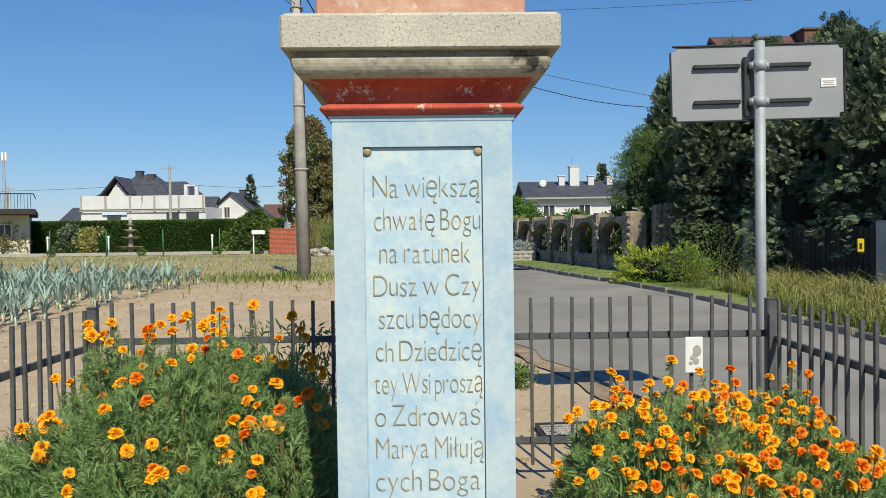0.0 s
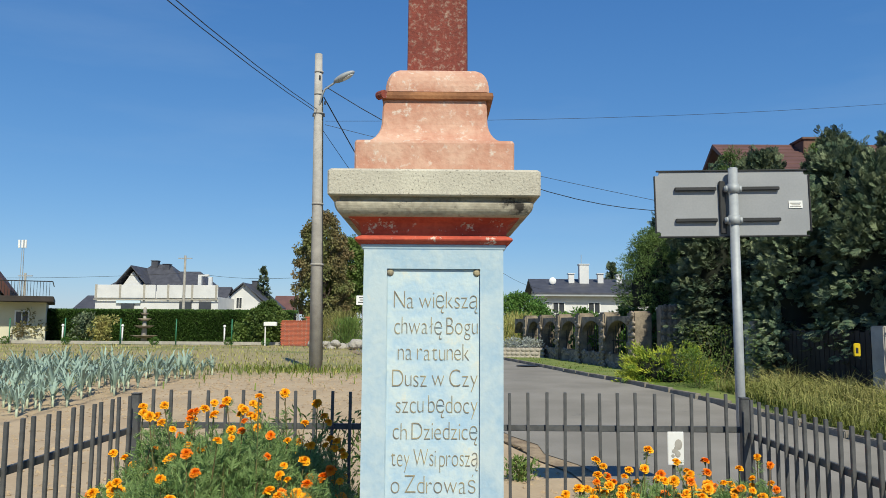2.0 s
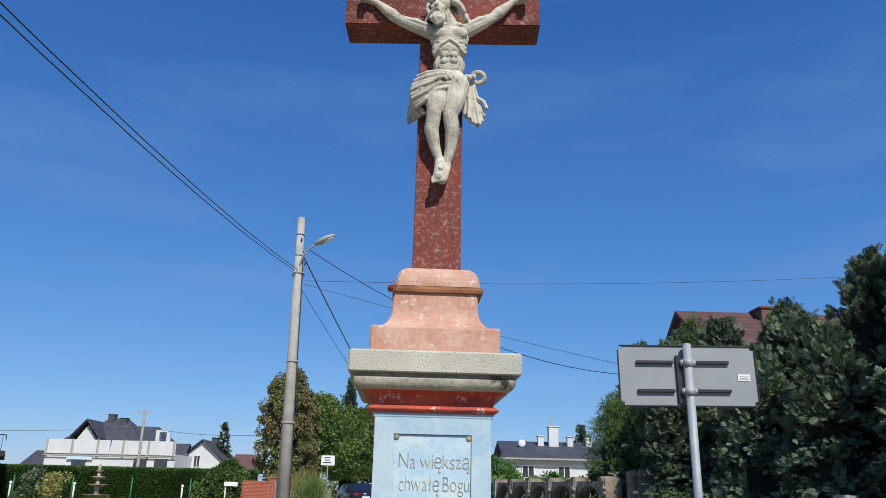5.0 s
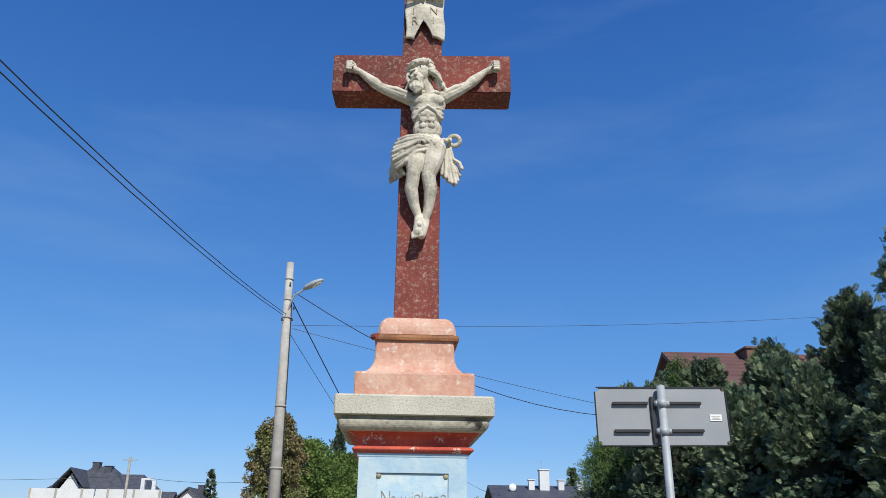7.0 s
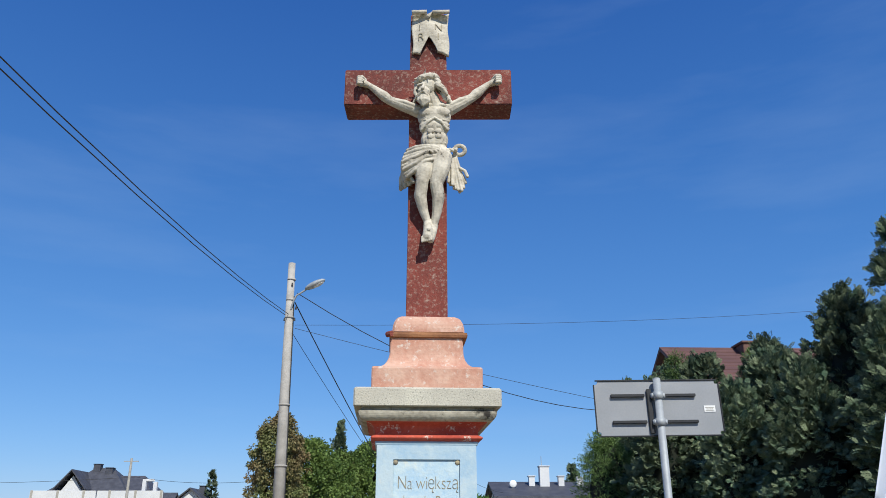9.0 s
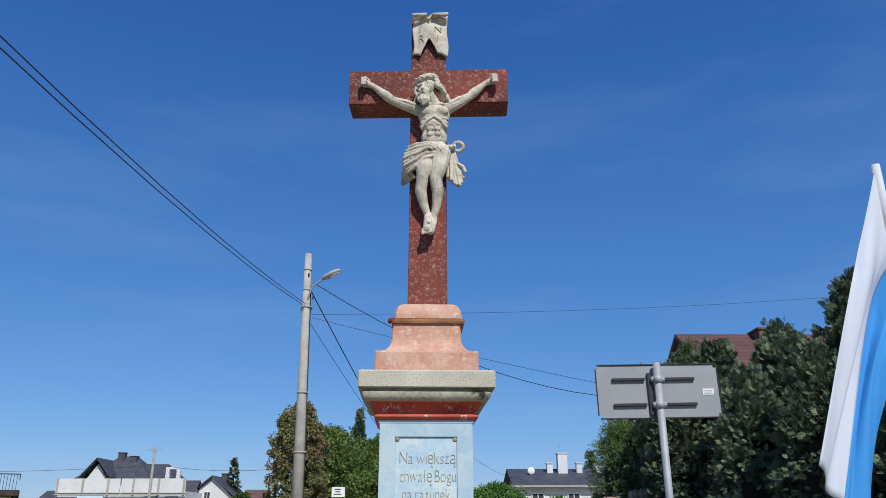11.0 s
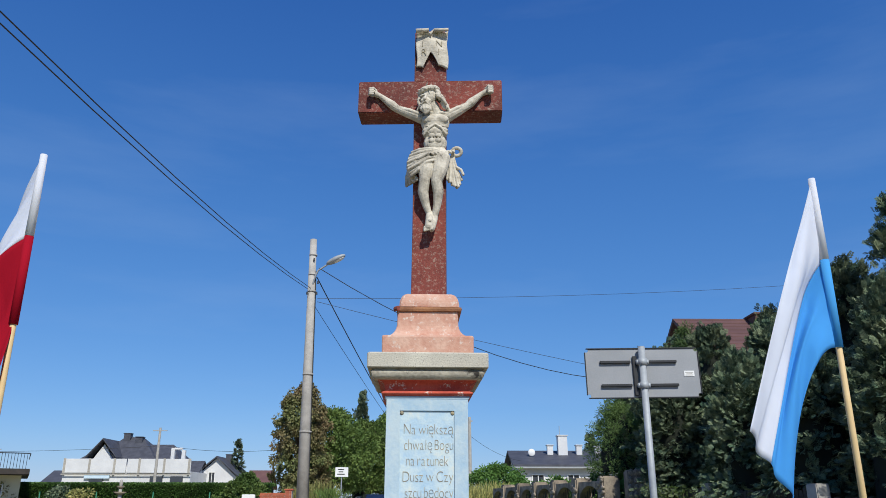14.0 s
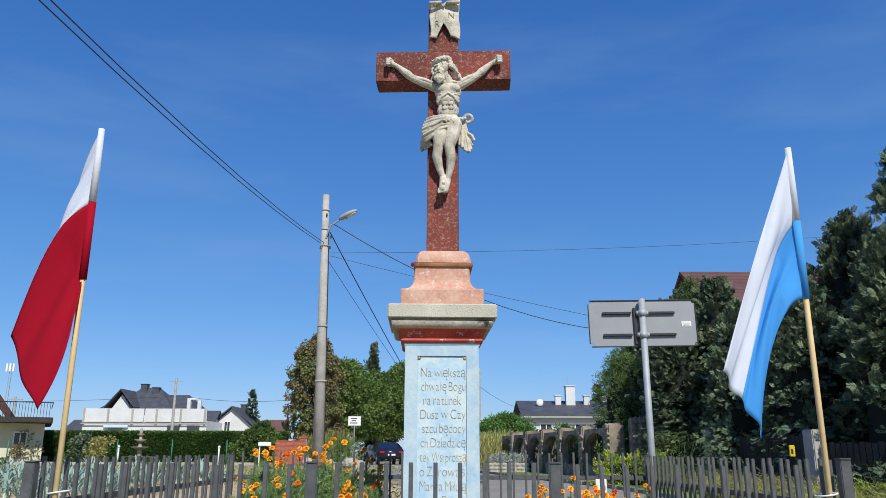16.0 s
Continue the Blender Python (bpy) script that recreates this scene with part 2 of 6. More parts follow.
def rod(bm, p, q, r0, r1=None, seg=10, caps=True):
    p, q = Vector(p), Vector(q)
    d = q - p
    m = Matrix.Translation((p + q) / 2) @ d.to_track_quat("Z", "Y").to_matrix().to_4x4()
    bmesh.ops.create_cone(bm, cap_ends=caps, segments=seg, radius1=r0, radius2=r0 if r1 is None else r1, depth=d.length, matrix=m)
    return bm


def ball(bm, c, r, squash=(1, 1, 1), seg=12, m=None):
    bmesh.ops.create_uvsphere(bm, u_segments=seg, v_segments=max(6, seg // 2 + 2), radius=r, matrix=(m or Matrix()) @ Matrix.Translation(c) @ Matrix.Diagonal((*squash, 1)))
    return bm


def B():
    return bmesh.new()


def loft(profile, ratio=1.0, cut=0.0):
    """Square rings (half width, height) stacked to one closed body, corners slightly cut."""
    bm, rings = B(), []
    for h, z in profile:
        k, d = cut, h * ratio
        rings.append([bm.verts.new(c) for c in ((-h + k, -d, z), (h - k, -d, z), (h, -d + k, z), (h, d - k, z), (h - k, d, z), (-h + k, d, z), (-h, d - k, z), (-h, -d + k, z))])
    for a, b in zip(rings, rings[1:]):
        for i in range(8):
            bm.faces.new((a[i], a[(i + 1) % 8], b[(i + 1) % 8], b[i]))
    bm.faces.new(rings[0][::-1])
    bm.faces.new(rings[-1])
    return bm


def tube(name, points, r, material, parent=None):
    cu = bpy.data.curves.new(name, "CURVE")
    cu.dimensions, cu.bevel_depth, cu.bevel_resolution = "3D", r, 2
    sp = cu.splines.new("POLY")
    sp.points.add(len(points) - 1)
    for k, p in enumerate(points):
        sp.points[k].co = (*p, 1)
    tmp = bpy.data.objects.new(name, cu)
    me = bpy.data.meshes.new_from_object(tmp)
    bpy.data.objects.remove(tmp)
    me.materials.clear()
    me.materials.append(material)
    ob = new(name, me)
    ob.parent = parent
    return ob


def sag(a, b, drop, n=14):
    a, b = Vector(a), Vector(b)
    return [tuple(a.lerp(b, k / n) - Vector((0, 0, drop * 4 * (k / n) * (1 - k / n)))) for k in range(n + 1)]


def smooth(a, b, v):
    u = min(1, max(0, (v - a) / (b - a)))
    return u * u * (3 - 2 * u)


def G(x, y):
    """Height of the land: level about the shrine, a little higher beyond."""
    return 0.3 * smooth(6, 18, y) - 0.25 * smooth(1.0, -5, y)


# ---- ground, road ----
# the right kerb of the lane, and the lane's width
KERB = [(-14, 8.2), (-5, 7.6), (2, 6.6), (9.5, 5.5), (13.6, 4.75), (18.8, 3.55), (28, 2.0), (40, -0.2), (55, -3.2), (75, -8), (95, -14)]


def kerb_x(y):
    for (y0, x0), (y1, x1) in zip(KERB, KERB[1:]):
        if y <= y1:
            return x0 + (x1 - x0) * (y - y0) / (y1 - y0)
    return KERB[-1][1]


def road_left(y):
    return kerb_x(y) - 4.6 + 0.75 * smooth(10.5, 5.5, y) - 0.4 * smooth(20, 40, y)


def ground_material():
    m = mat("sandy_soil", (0.465, 0.36, 0.24), (0.385, 0.29, 0.19), 1.3, 0.95, 0.7, fine=30, spots=(0.33, 0.25, 0.165), spot_scale=3, spot_at=0.60)
    n, l = m.node_tree.nodes, m.node_tree.links
    b = n["Principled BSDF"]
    soil = b.inputs["Base Color"].links[0].from_socket
    co, sep = n.new("ShaderNodeTexCoord"), n.new("ShaderNodeSeparateXYZ")
    l.new(co.outputs["Object"], sep.inputs[0])
    nz, gz = n.new("ShaderNodeTexNoise"), n.new("ShaderNodeTexNoise")
    nz.inputs["Scale"].default_value, nz.inputs["Detail"].default_value = 0.35, 6
    gz.inputs["Scale"].default_value, gz.inputs["Detail"].default_value = 0.16, 5
    l.new(co.outputs["Object"], nz.inputs["Vector"])
    l.new(co.outputs["Object"], gz.inputs["Vector"])
    ma = n.new("ShaderNodeMath")
    ma.operation = "MULTIPLY_ADD"
    ma.inputs[1].default_value = 7.0
    l.new(nz.outputs["Fac"], ma.inputs[0])
    l.new(sep.outputs["Y"], ma.inputs[2])
    edge = n.new("ShaderNodeMapRange")
    edge.inputs["From Min"].default_value, edge.inputs["From Max"].default_value = 21.5, 24.5
    l.new(ma.outputs[0], edge.inputs["Value"])
    green = n.new("ShaderNodeMapRange")
    green.inputs["From Min"].default_value, green.inputs["From Max"].default_value = 0.52, 0.62
    l.new(gz.outputs["Fac"], green.inputs["Value"])
    gm, fm = n.new("ShaderNodeMix"), n.new("ShaderNodeMix")
    gm.data_type = fm.data_type = "RGBA"
    gm.inputs["A"].default_value, gm.inputs["B"].default_value = (0.31, 0.26, 0.135, 1), (0.15, 0.18, 0.06, 1)
    l.new(green.outputs["Result"], gm.inputs["Factor"])
    l.new(edge.outputs["Result"], fm.inputs["Factor"])
    l.new(soil, fm.inputs["A"])
    l.new(gm.outputs["Result"], fm.inputs["B"])
    l.new(fm.outputs["Result"], b.inputs["Base Color"])
    return m


def ground():
    xs = [-2500, -900, -400, -200, -100, -60, -40] + [-30 + 0.5 * k for k in range(0, 40)] + [-10 + 0.2 * k for k in range(0, 81)] + [6.5 + 0.6 * k for k in range(14)] + [20, 30, 50, 100, 200, 400, 900, 2500]
    ys = [-2500, -600, -150, -50, -20, -10] + [-6 + 0.5 * k for k in range(14)] + [1 + 0.2 * k for k in range(100)] + [21 + 0.8 * k for k in range(40)] + [56, 62, 70, 80, 100, 150, 250, 500, 1000, 2500]
    vs, fs = [], []
    for y in ys:
        for x in xs:
            rough = 0.035 * noise.noise((x * 1.1, y * 1.1, 3)) + 0.02 * noise.noise((x * 3.5, y * 3.5, 8)) if abs(x) < 30 and 0 < y < 50 else 0
            rough *= 1 - smooth(road_left(y) - 0.9, road_left(y) - 0.3, x)
            vs.append((x, y, G(x, y) + rough - 0.02))
    w = len(xs)
    for j in range(len(ys) - 1):
        for i in range(w - 1):
            fs.append((j * w + i, j * w + i + 1, (j + 1) * w + i + 1, (j + 1) * w + i))
    ob = new("ground", soup(vs, fs, ground_material(), "ground", True))
    tagged(ob, "bare sandy field soil with dry grass farther off", "ground", kind="structure")


ground()

def strip(name, inner, outer, lift, y0, y1, step, material, label, category, wobble=0.0):
    vs, fs, n = [], [], 6
    y = y0
    rows = 0
    while y <= y1:
        a, b = inner(y), outer(y)
        for k in range(n + 1):
            x = a + (b - a) * k / n
            if wobble and k in (0, n):
                x += wobble * noise.noise((x, y * 0.9, 5))
            vs.append((x, y, G(x, y) + lift))
        y += step
        rows += 1
    for j in range(rows - 1):
        for i in range(n):
            p = j * (n + 1) + i
            fs.append((p, p + 1, p + n + 2, p + n + 1))
    ob = new(name, soup(vs, fs, material, name, True))
    return tagged(ob, label, category, kind="structure")


strip("road", road_left, lambda y: kerb_x(y) - 0.06, 0.006, -14, 95, 0.6, M_ASPHALT, "worn grey asphalt lane curving away between verges", "road", 0.25)
# Out-of-view ground, added dark to lower the light bounced up onto the shrine.
strip("unseen_dark_ground", lambda y: -40.0, lambda y: road_left(y) - 0.1, 0.0, -30, 0.5, 0.5, mat("bounce_dimming_ground", (0.085, 0.115, 0.035), (0.15, 0.15, 0.06), 1.5, 0.95, 0.8, fine=40), "unseen dark grassy ground added to cut bounced light", "lawn")
strip("road_shoulder", lambda y: road_left(y) - 0.32, lambda y: road_left(y) + 0.12, -0.002, 3, 40, 0.3, mat("dark_loose_dirt", (0.20, 0.145, 0.095), (0.36, 0.275, 0.18), 3.5, 0.95, 0.8, fine=30), "brown loose dirt along the lane edge", "dirt", 0.3)
strip("verge", lambda y: kerb_x(y) + 0.06, lambda y: kerb_x(y) + 3.2, 0.06, -14, 40, 0.6, M_LAWN, "short green grass verge beside the lane", "verge")


def kerb():
    ob = thing("kerb", 0, 0, 0, "low concrete kerb along the lane", "kerb", kind="structure")
    bm = B()
    box(bm, 0, 0, 0, 0.12, 0.97, 0.16, 0.012)
    me = mesh_of(bm, M_KERBSTONE, "kerb_stone")
    y = -4.0
    while y < 36:
        s = part("kerb_stone", me, M_KERBSTONE, ob)
        dx = kerb_x(y + 1) - kerb_x(y)
        s.matrix_local = pose(kerb_x(y + 0.5), y + 0.5, G(0, y + 0.5) - 0.07, 0, 0, math.degrees(-math.atan(dx)))
        y += 1.0


kerb()


def manhole():
    bm = B()
    rod(bm, (0, 0, 0), (0, 0, 0.012), 0.34, seg=28)
    me = mesh_of(bm, M_BLACK, "lid")
    for x, y in ((2.35, 23.5), (0.9, 19.0)):
        ob = thing("manhole_cover", x, y, G(x, y) + 0.036, "round dark iron manhole cover set in the asphalt", "manhole")
        part("lid", me, M_BLACK, ob)


manhole()


# ---- the shrine ----
SX, SY, STURN = -0.063, 2.52, 1.5
CROSS = pose(0.014, 0.075, 0, 0, 0, -4)


def glyph(ch, size, thick, narrow=0.0):
    """One upright character: its vertices (x, depth, z), its faces, and its width."""
    cu = bpy.data.curves.new("glyph", "FONT")
    cu.body, cu.size, cu.extrude, cu.offset = ch, size, thick, narrow
    tmp = bpy.data.objects.new("glyph", cu)
    me = bpy.data.meshes.new_from_object(tmp)
    bpy.data.objects.remove(tmp)
    lo = min(v.co.x for v in me.vertices)
    for v in me.vertices:
        v.co = (v.co.x - lo, -v.co.z, v.co.y)
    return me, max(v.co.x for v in me.vertices)


def letters():
    """The ten carved lines, letter by letter, each line fitted to its width."""
    lines = [("Na większą", -0.148, 0.167), ("chwałę Bogu", -0.145, 0.167), ("na ratunek", -0.131, 0.135), ("Dusz w Czy", -0.151, 0.167), ("szcu będocy", -0.137, 0.167),
             ("ch Dziedzicę", -0.146, 0.167), ("tey Wsi proszą", -0.151, 0.169), ("o Zdrowaś", -0.151, 0.160), ("Marya Miłują", -0.150, 0.170), ("cych Boga", -0.151, 0.160)]
    r = random.Random(6)
    out = []
    for k, (words, a, b) in enumerate(lines):
        x, row = 0.0, []
        for ch in words:
            if ch == " ":
                x += 0.013
                continue
            me, w = glyph(ch, 0.074, 0.0012, -0.0016)
            row.append((me, x))
            x += w + 0.0065
        fit = (b - a) / (x - 0.0065)
        for me, x in row:
            up, drop = 1.28 * r.uniform(0.97, 1.04), r.uniform(-0.0015, 0.0015)
            for v in me.vertices:
                v.co = (a + (x + v.co.x) * fit, -0.2535 + v.co.y, 1.648 - 0.0968 * k + drop + v.co.z * up)
            me.materials.clear()
            me.materials.append(M_LETTER)
            out.append(me)
    return out


def shrine():
    ob = thing("wayside_shrine", SX, SY, 0, "tall painted wayside shrine, pale blue inscribed pedestal, red stone cross", "shrine", STURN)
    body = part("pedestal", loft([(0.32, 0), (0.32, 0.22), (0.285, 0.26), (0.262, 0.28), (0.262, 1.868)], cut=0.006), M_BLUE_EDGE, ob, "pale blue limewashed square pedestal")
    # raised frame round the sunk panel
    bm = B()
    for x, z, w, h in ((-0.219, 0.3, 0.088, 1.568), (0.219, 0.3, 0.088, 1.568), (0.0, 1.796, 0.35, 0.072), (0.0, 0.3, 0.35, 0.1)):
        box(bm, x, -0.268, z, w, 0.014, h)
    part("panel_frame", bm, M_BLUE_EDGE, body)
    bm = B()
    box(bm, 0, -0.2625, 0.4, 0.344, 0.004, 1.392)
    part("inscription_panel", bm, M_BLUE, body, "light blue sunk panel with cloudy paint")
    for x in (-0.163, 0.163):
        bm = B()
        ball(bm, (x, -0.264, 1.782), 0.014, (1, 0.7, 1), 10)
        part("rosette", bm, M_LETTER, body, "small gilded stud")
    for me in letters():
        part("letter", me, M_LETTER, body, "worn gilded carved letter").location = (0, -0.0125, 0)
    part("neck_moulding", loft([(0.262, 1.862), (0.272, 1.872), (0.275, 1.886), (0.27, 1.892)], cut=0.004), M_BLUE_EDGE, ob)
    pr = [(0.272, 1.886)] + [(0.272 + 0.026 * math.sin(math.pi * k / 8), 1.888 + 0.036 * k / 8) for k in range(9)]
    part("torus_moulding", loft(pr, cut=0.008), M_RED, ob, "flaking red rounded moulding")
    pr = [(0.274, 1.922), (0.276, 1.94)] + [(0.278 + 0.055 * (k / 8) ** 3.2, 1.94 + 0.05 * k / 8) for k in range(9)]
    part("red_cove", loft(pr, cut=0.006), M_RED, ob)
    pr = [(0.325, 1.986)] + [(0.33 + 0.037 * math.sin(math.pi / 2 * k / 7), 1.987 + 0.044 * (1 - math.cos(math.pi / 2 * k / 7))) for k in range(8)] + [(0.365, 2.038), (0.356, 2.041), (0.350, 2.041), (0.350, 2.06)]
    part("cyma_moulding", loft(pr, cut=0.006), M_LIP, ob, "black-stained stone lip")
    part("cornice_slab", loft([(0.384, 2.056), (0.390, 2.060), (0.391, 2.146), (0.382, 2.155)], cut=0.007), M_LEDGE, ob, "lichen-spotted pale stone slab")
    pr = [(0.302, 2.15), (0.303, 2.272), (0.298, 2.283), (0.287, 2.286)] + [(0.207 + 0.076 * (1 - math.sin(math.pi / 2 * k / 8)), 2.286 + 0.10 * (1 - math.cos(math.pi / 2 * k / 8))) for k in range(9)] + [(0.206, 2.42), (0.203, 2.468)]
    part("salmon_base", loft(pr, cut=0.006), M_SALMON, ob, "salmon rendered base with curved sides")
    part("salmon_band", loft([(0.203, 2.466), (0.218, 2.469), (0.221, 2.482), (0.218, 2.496), (0.208, 2.499)], cut=0.006), mat("rusty_band", (0.34, 0.155, 0.07), (0.20, 0.085, 0.04), 12, 0.85, 0.6), ob, "rust-coloured projecting band").location = (0.01, 0, 0)
    pr = [(0.205, 2.502)] + [(0.205 - 0.055 * (1 - math.cos(math.pi / 2 * k / 7)), 2.504 + 0.1 * math.sin(math.pi / 2 * k / 7)) for k in range(8)] + [(0.13, 2.606)]
    part("salmon_cap", loft(pr, cut=0.012), M_SALMON, ob).location = (0.01, 0, 0)
    bm = B()
    rod(bm, (-0.222, -0.2, 2.484), (-0.198, -0.228, 2.484), 0.017, seg=10)
    part("corner_boss", bm, M_SHAFT, ob, "rusty boss at the band's corner")
    part("cross_shaft", loft([(0.125, 2.604), (0.122, 3.2), (0.124, 4.09)], 0.8, 0.004), M_SHAFT, ob, "weathered dark red cross shaft").matrix_local = CROSS
    bm = B()
    box(bm, 0, 0, 4.088, 1.113, 0.206, 0.27, 0.006)
    part("cross_beam", bm, M_SHAFT, ob, "weathered dark red cross arms").matrix_local = CROSS
    part("cross_top", loft([(0.124, 4.356), (0.122, 4.80), (0.112, 4.815)], 0.8, 0.004), M_SHAFT, ob).matrix_local = CROSS
    # scroll plate with four letters
    def sheet(u, v):
        return -0.128 - 0.016 * math.sin(v * 3.0 + 0.3) - 0.012 * math.cos((u - 0.5) * 6) - 0.03 * smooth(0.86, 1.0, v)
    vs, fs, n = [], [], 24
    for j in range(n + 1):
        for i in range(n + 1):
            u, v = i / n, j / n
            x = -0.108 + 0.246 * u + 0.006 * math.sin(v * 7)
            low = 4.46 + 0.15 * max(0, 1 - abs(u - 0.46) / 0.24) ** 0.8 + 0.016 * math.sin(u * 9 + 1)
            top = 4.775 + 0.012 * math.sin(u * 13) - 0.035 * max(0, 1 - abs(u - 0.46) / 0.07)
            vs.append((x, sheet(u, v), low + (top - low) * v))
    for j in range(n):
        for i in range(n):
            p = j * (n + 1) + i
            fs.append((p, p + 1, p + n + 2, p + n + 1))
    scroll = part("scroll_plate", soup(vs, fs, M_FIGURE, "scroll", True), M_FIGURE, ob, "curling cream stone scroll")
    scroll.matrix_local = CROSS
    sol = scroll.modifiers.new("thickness", "SOLIDIFY")
    sol.thickness, sol.offset = 0.022, -1
    for x0, x1 in ((-0.112, -0.01), (0.03, 0.145)):
        bm = B()
        rod(bm, (x0, -0.172, 4.767), (x1, -0.172, 4.774), 0.017, 0.013, 12)
        part("scroll_curl", bm, M_FIGURE, scroll, "rolled upper edge", True)
    for ch, x, z in (("I", -0.062, 4.64), ("N", 0.046, 4.64), ("R", -0.066, 4.565), ("I", 0.066, 4.565)):
        me, w = glyph(ch, 0.078, 0.0015, -0.0012)
        for q in me.vertices:
            u, v = (x + q.co.x + 0.108) / 0.246, (z + q.co.z - 4.46) / 0.335
            q.co = (x + q.co.x, sheet(u, v) - 0.003 + q.co.y, z + q.co.z)
        me.materials.clear()
        me.materials.append(M_LETTER)
        part("scroll_letter", me, M_LETTER, scroll, "thin incised letter")
    return ob


SHRINE = shrine()


def figure():
    """The carved figure on the cross, one plain mesh."""
    V, F = [], []

    def rings(rows):
        """Closed body out of rings of twelve points between two poles."""
        k = len(V)
        V.append(rows[0])
        for ring in rows[1:-1]:
            V.extend(ring)
        V.append(rows[-1])
        n, last = len(rows) - 2, len(V) - 1
        for i in range(12):
            j = (i + 1) % 12
            F.append((k, k + 1 + j, k + 1 + i))
            F.append((last, last - 12 + i, last - 12 + j))
            for q in range(n - 1):
                a = k + 1 + 12 * q
                F.append((a + i, a + j, a + 12 + j, a + 12 + i))

    turn12 = [(math.cos(math.pi * i / 6), math.sin(math.pi * i / 6)) for i in range(12)]

    def oval(c, r, squash):
        rows = [(c[0], c[1], c[2] - r * squash[2])]
        for k in range(1, 8):
            e = math.pi * (k / 8 - 0.5)
            q, h = math.cos(e) * r, math.sin(e) * r * squash[2]
            rows.append([(c[0] + q * ca * squash[0], c[1] + q * sa * squash[1], c[2] + h) for ca, sa in turn12])
        rings(rows + [(c[0], c[1], c[2] + r * squash[2])])

    def limb(p, q, r0, r1):
        p, q = Vector(p), Vector(q)
        d = (q - p).normalized()
        a = d.orthogonal().normalized()
        b = d.cross(a)
        rows = [tuple(p - d * r0)]
        for c, r, es in ((p, r0, (-0.9, -0.45, 0)), (q, r1, (0, 0.45, 0.9))):
            for e in es:
                o, w = c + d * (r * math.sin(e * 1.3)), r * math.cos(e * 1.3)
                rows.append([tuple(o + a * (w * ca) + b * (w * sa)) for ca, sa in turn12])
        rings(rows + [tuple(q + d * r1)])

    def chain(*pr):
        for (x0, y0, z0, r0), (x1, y1, z1, r1) in zip(pr, pr[1:]):
            limb((x0, y0, z0), (x1, y1, z1), r0, r1)
    # trunk
    oval((0.043, -0.165, 3.955), 0.1, (1.1, 0.6, 0.92))
    oval((0.043, -0.165, 3.885), 0.097, (1.02, 0.6, 0.9))
    oval((0.045, -0.162, 3.79), 0.085, (1.04, 0.58, 1.05))
    oval((0.04, -0.16, 3.69), 0.098, (1.1, 0.6, 0.8))
    oval((0.042, -0.192, 3.765), 0.05, (1.2, 0.42, 0.75))
    for sx in (-1, 1):
        oval((0.045 + sx * 0.046, -0.206, 3.968), 0.054, (1.05, 0.4, 0.62))
        chain((0.045, -0.226, 3.918, 0.008), (0.045 + sx * 0.04, -0.222, 3.892, 0.01), (0.045 + sx * 0.083, -0.196, 3.845, 0.009))
        for k in range(3):
            oval((0.045 + sx * 0.024, -0.212, 3.868 - 0.038 * k), 0.023, (1, 0.42, 0.78))
        for k in range(4):
            chain((0.045 + sx * 0.055, -0.21, 3.935 - 0.024 * k, 0.006), (0.045 + sx * 0.092, -0.178, 3.945 - 0.028 * k, 0.0065))
        chain((0.045, -0.2, 4.02, 0.013), (0.045 + sx * 0.05, -0.198, 4.028, 0.012), (0.045 + sx * 0.09, -0.175, 4.03, 0.014))
        chain((0.04, -0.175, 4.055, 0.036), (0.045 + sx * 0.07, -0.155, 4.015, 0.036))
    # arms
    for sx, sh, el, wr, hd in ((-1, (-0.055, 4.0), (-0.248, 4.09), (-0.383, 4.213), (-0.428, 4.236)), (1, (0.14, 4.015), (0.285, 4.107), (0.399, 4.222), (0.445, 4.243))):
        ux, uz = el[0] - sh[0], el[1] - sh[1]
        fx, fz = wr[0] - el[0], wr[1] - el[1]
        chain((sh[0], -0.157, sh[1], 0.043), (sh[0] + ux * 0.28, -0.157, sh[1] + uz * 0.28, 0.04), (sh[0] + ux * 0.55, -0.155, sh[1] + uz * 0.55, 0.038), (el[0], -0.147, el[1], 0.029),
              (el[0] + fx * 0.28, -0.145, el[1] + fz * 0.28, 0.034), (el[0] + fx * 0.6, -0.138, el[1] + fz * 0.6, 0.027), (wr[0], -0.13, wr[1], 0.019), (hd[0], -0.128, hd[1], 0.026))
        chain((sh[0] + ux * 0.1, -0.19, sh[1] + uz * 0.1 + 0.012, 0.014), (sh[0] + ux * 0.5, -0.186, sh[1] + uz * 0.5 + 0.012, 0.016), (sh[0] + ux * 0.85, -0.17, sh[1] + uz * 0.85, 0.01))
        for k in range(4):
            z = hd[1] + 0.026 - 0.016 * k
            chain((hd[0] + sx * 0.012, -0.135, z, 0.011), (hd[0] + sx * 0.036, -0.153, z, 0.0105), (hd[0] + sx * 0.03, -0.174, z - 0.006, 0.0095), (hd[0] + sx * 0.006, -0.176, z - 0.008, 0.008))
        chain((hd[0] - sx * 0.012, -0.14, hd[1] + 0.018, 0.011), (hd[0] + sx * 0.008, -0.162, hd[1] + 0.032, 0.009))
        oval((hd[0], -0.165, hd[1]), 0.011, (1, 0.7, 1))
    # neck and head, bowed to one side
    chain((0.055, -0.17, 4.02, 0.045), (0.03, -0.19, 4.09, 0.04))
    oval((-0.002, -0.2, 4.16), 0.071, (0.86, 0.98, 1.05))
    oval((-0.022, -0.225, 4.105), 0.05, (0.84, 0.85, 1.2))
    chain((-0.024, -0.262, 4.138, 0.008), (-0.031, -0.28, 4.1, 0.0115))
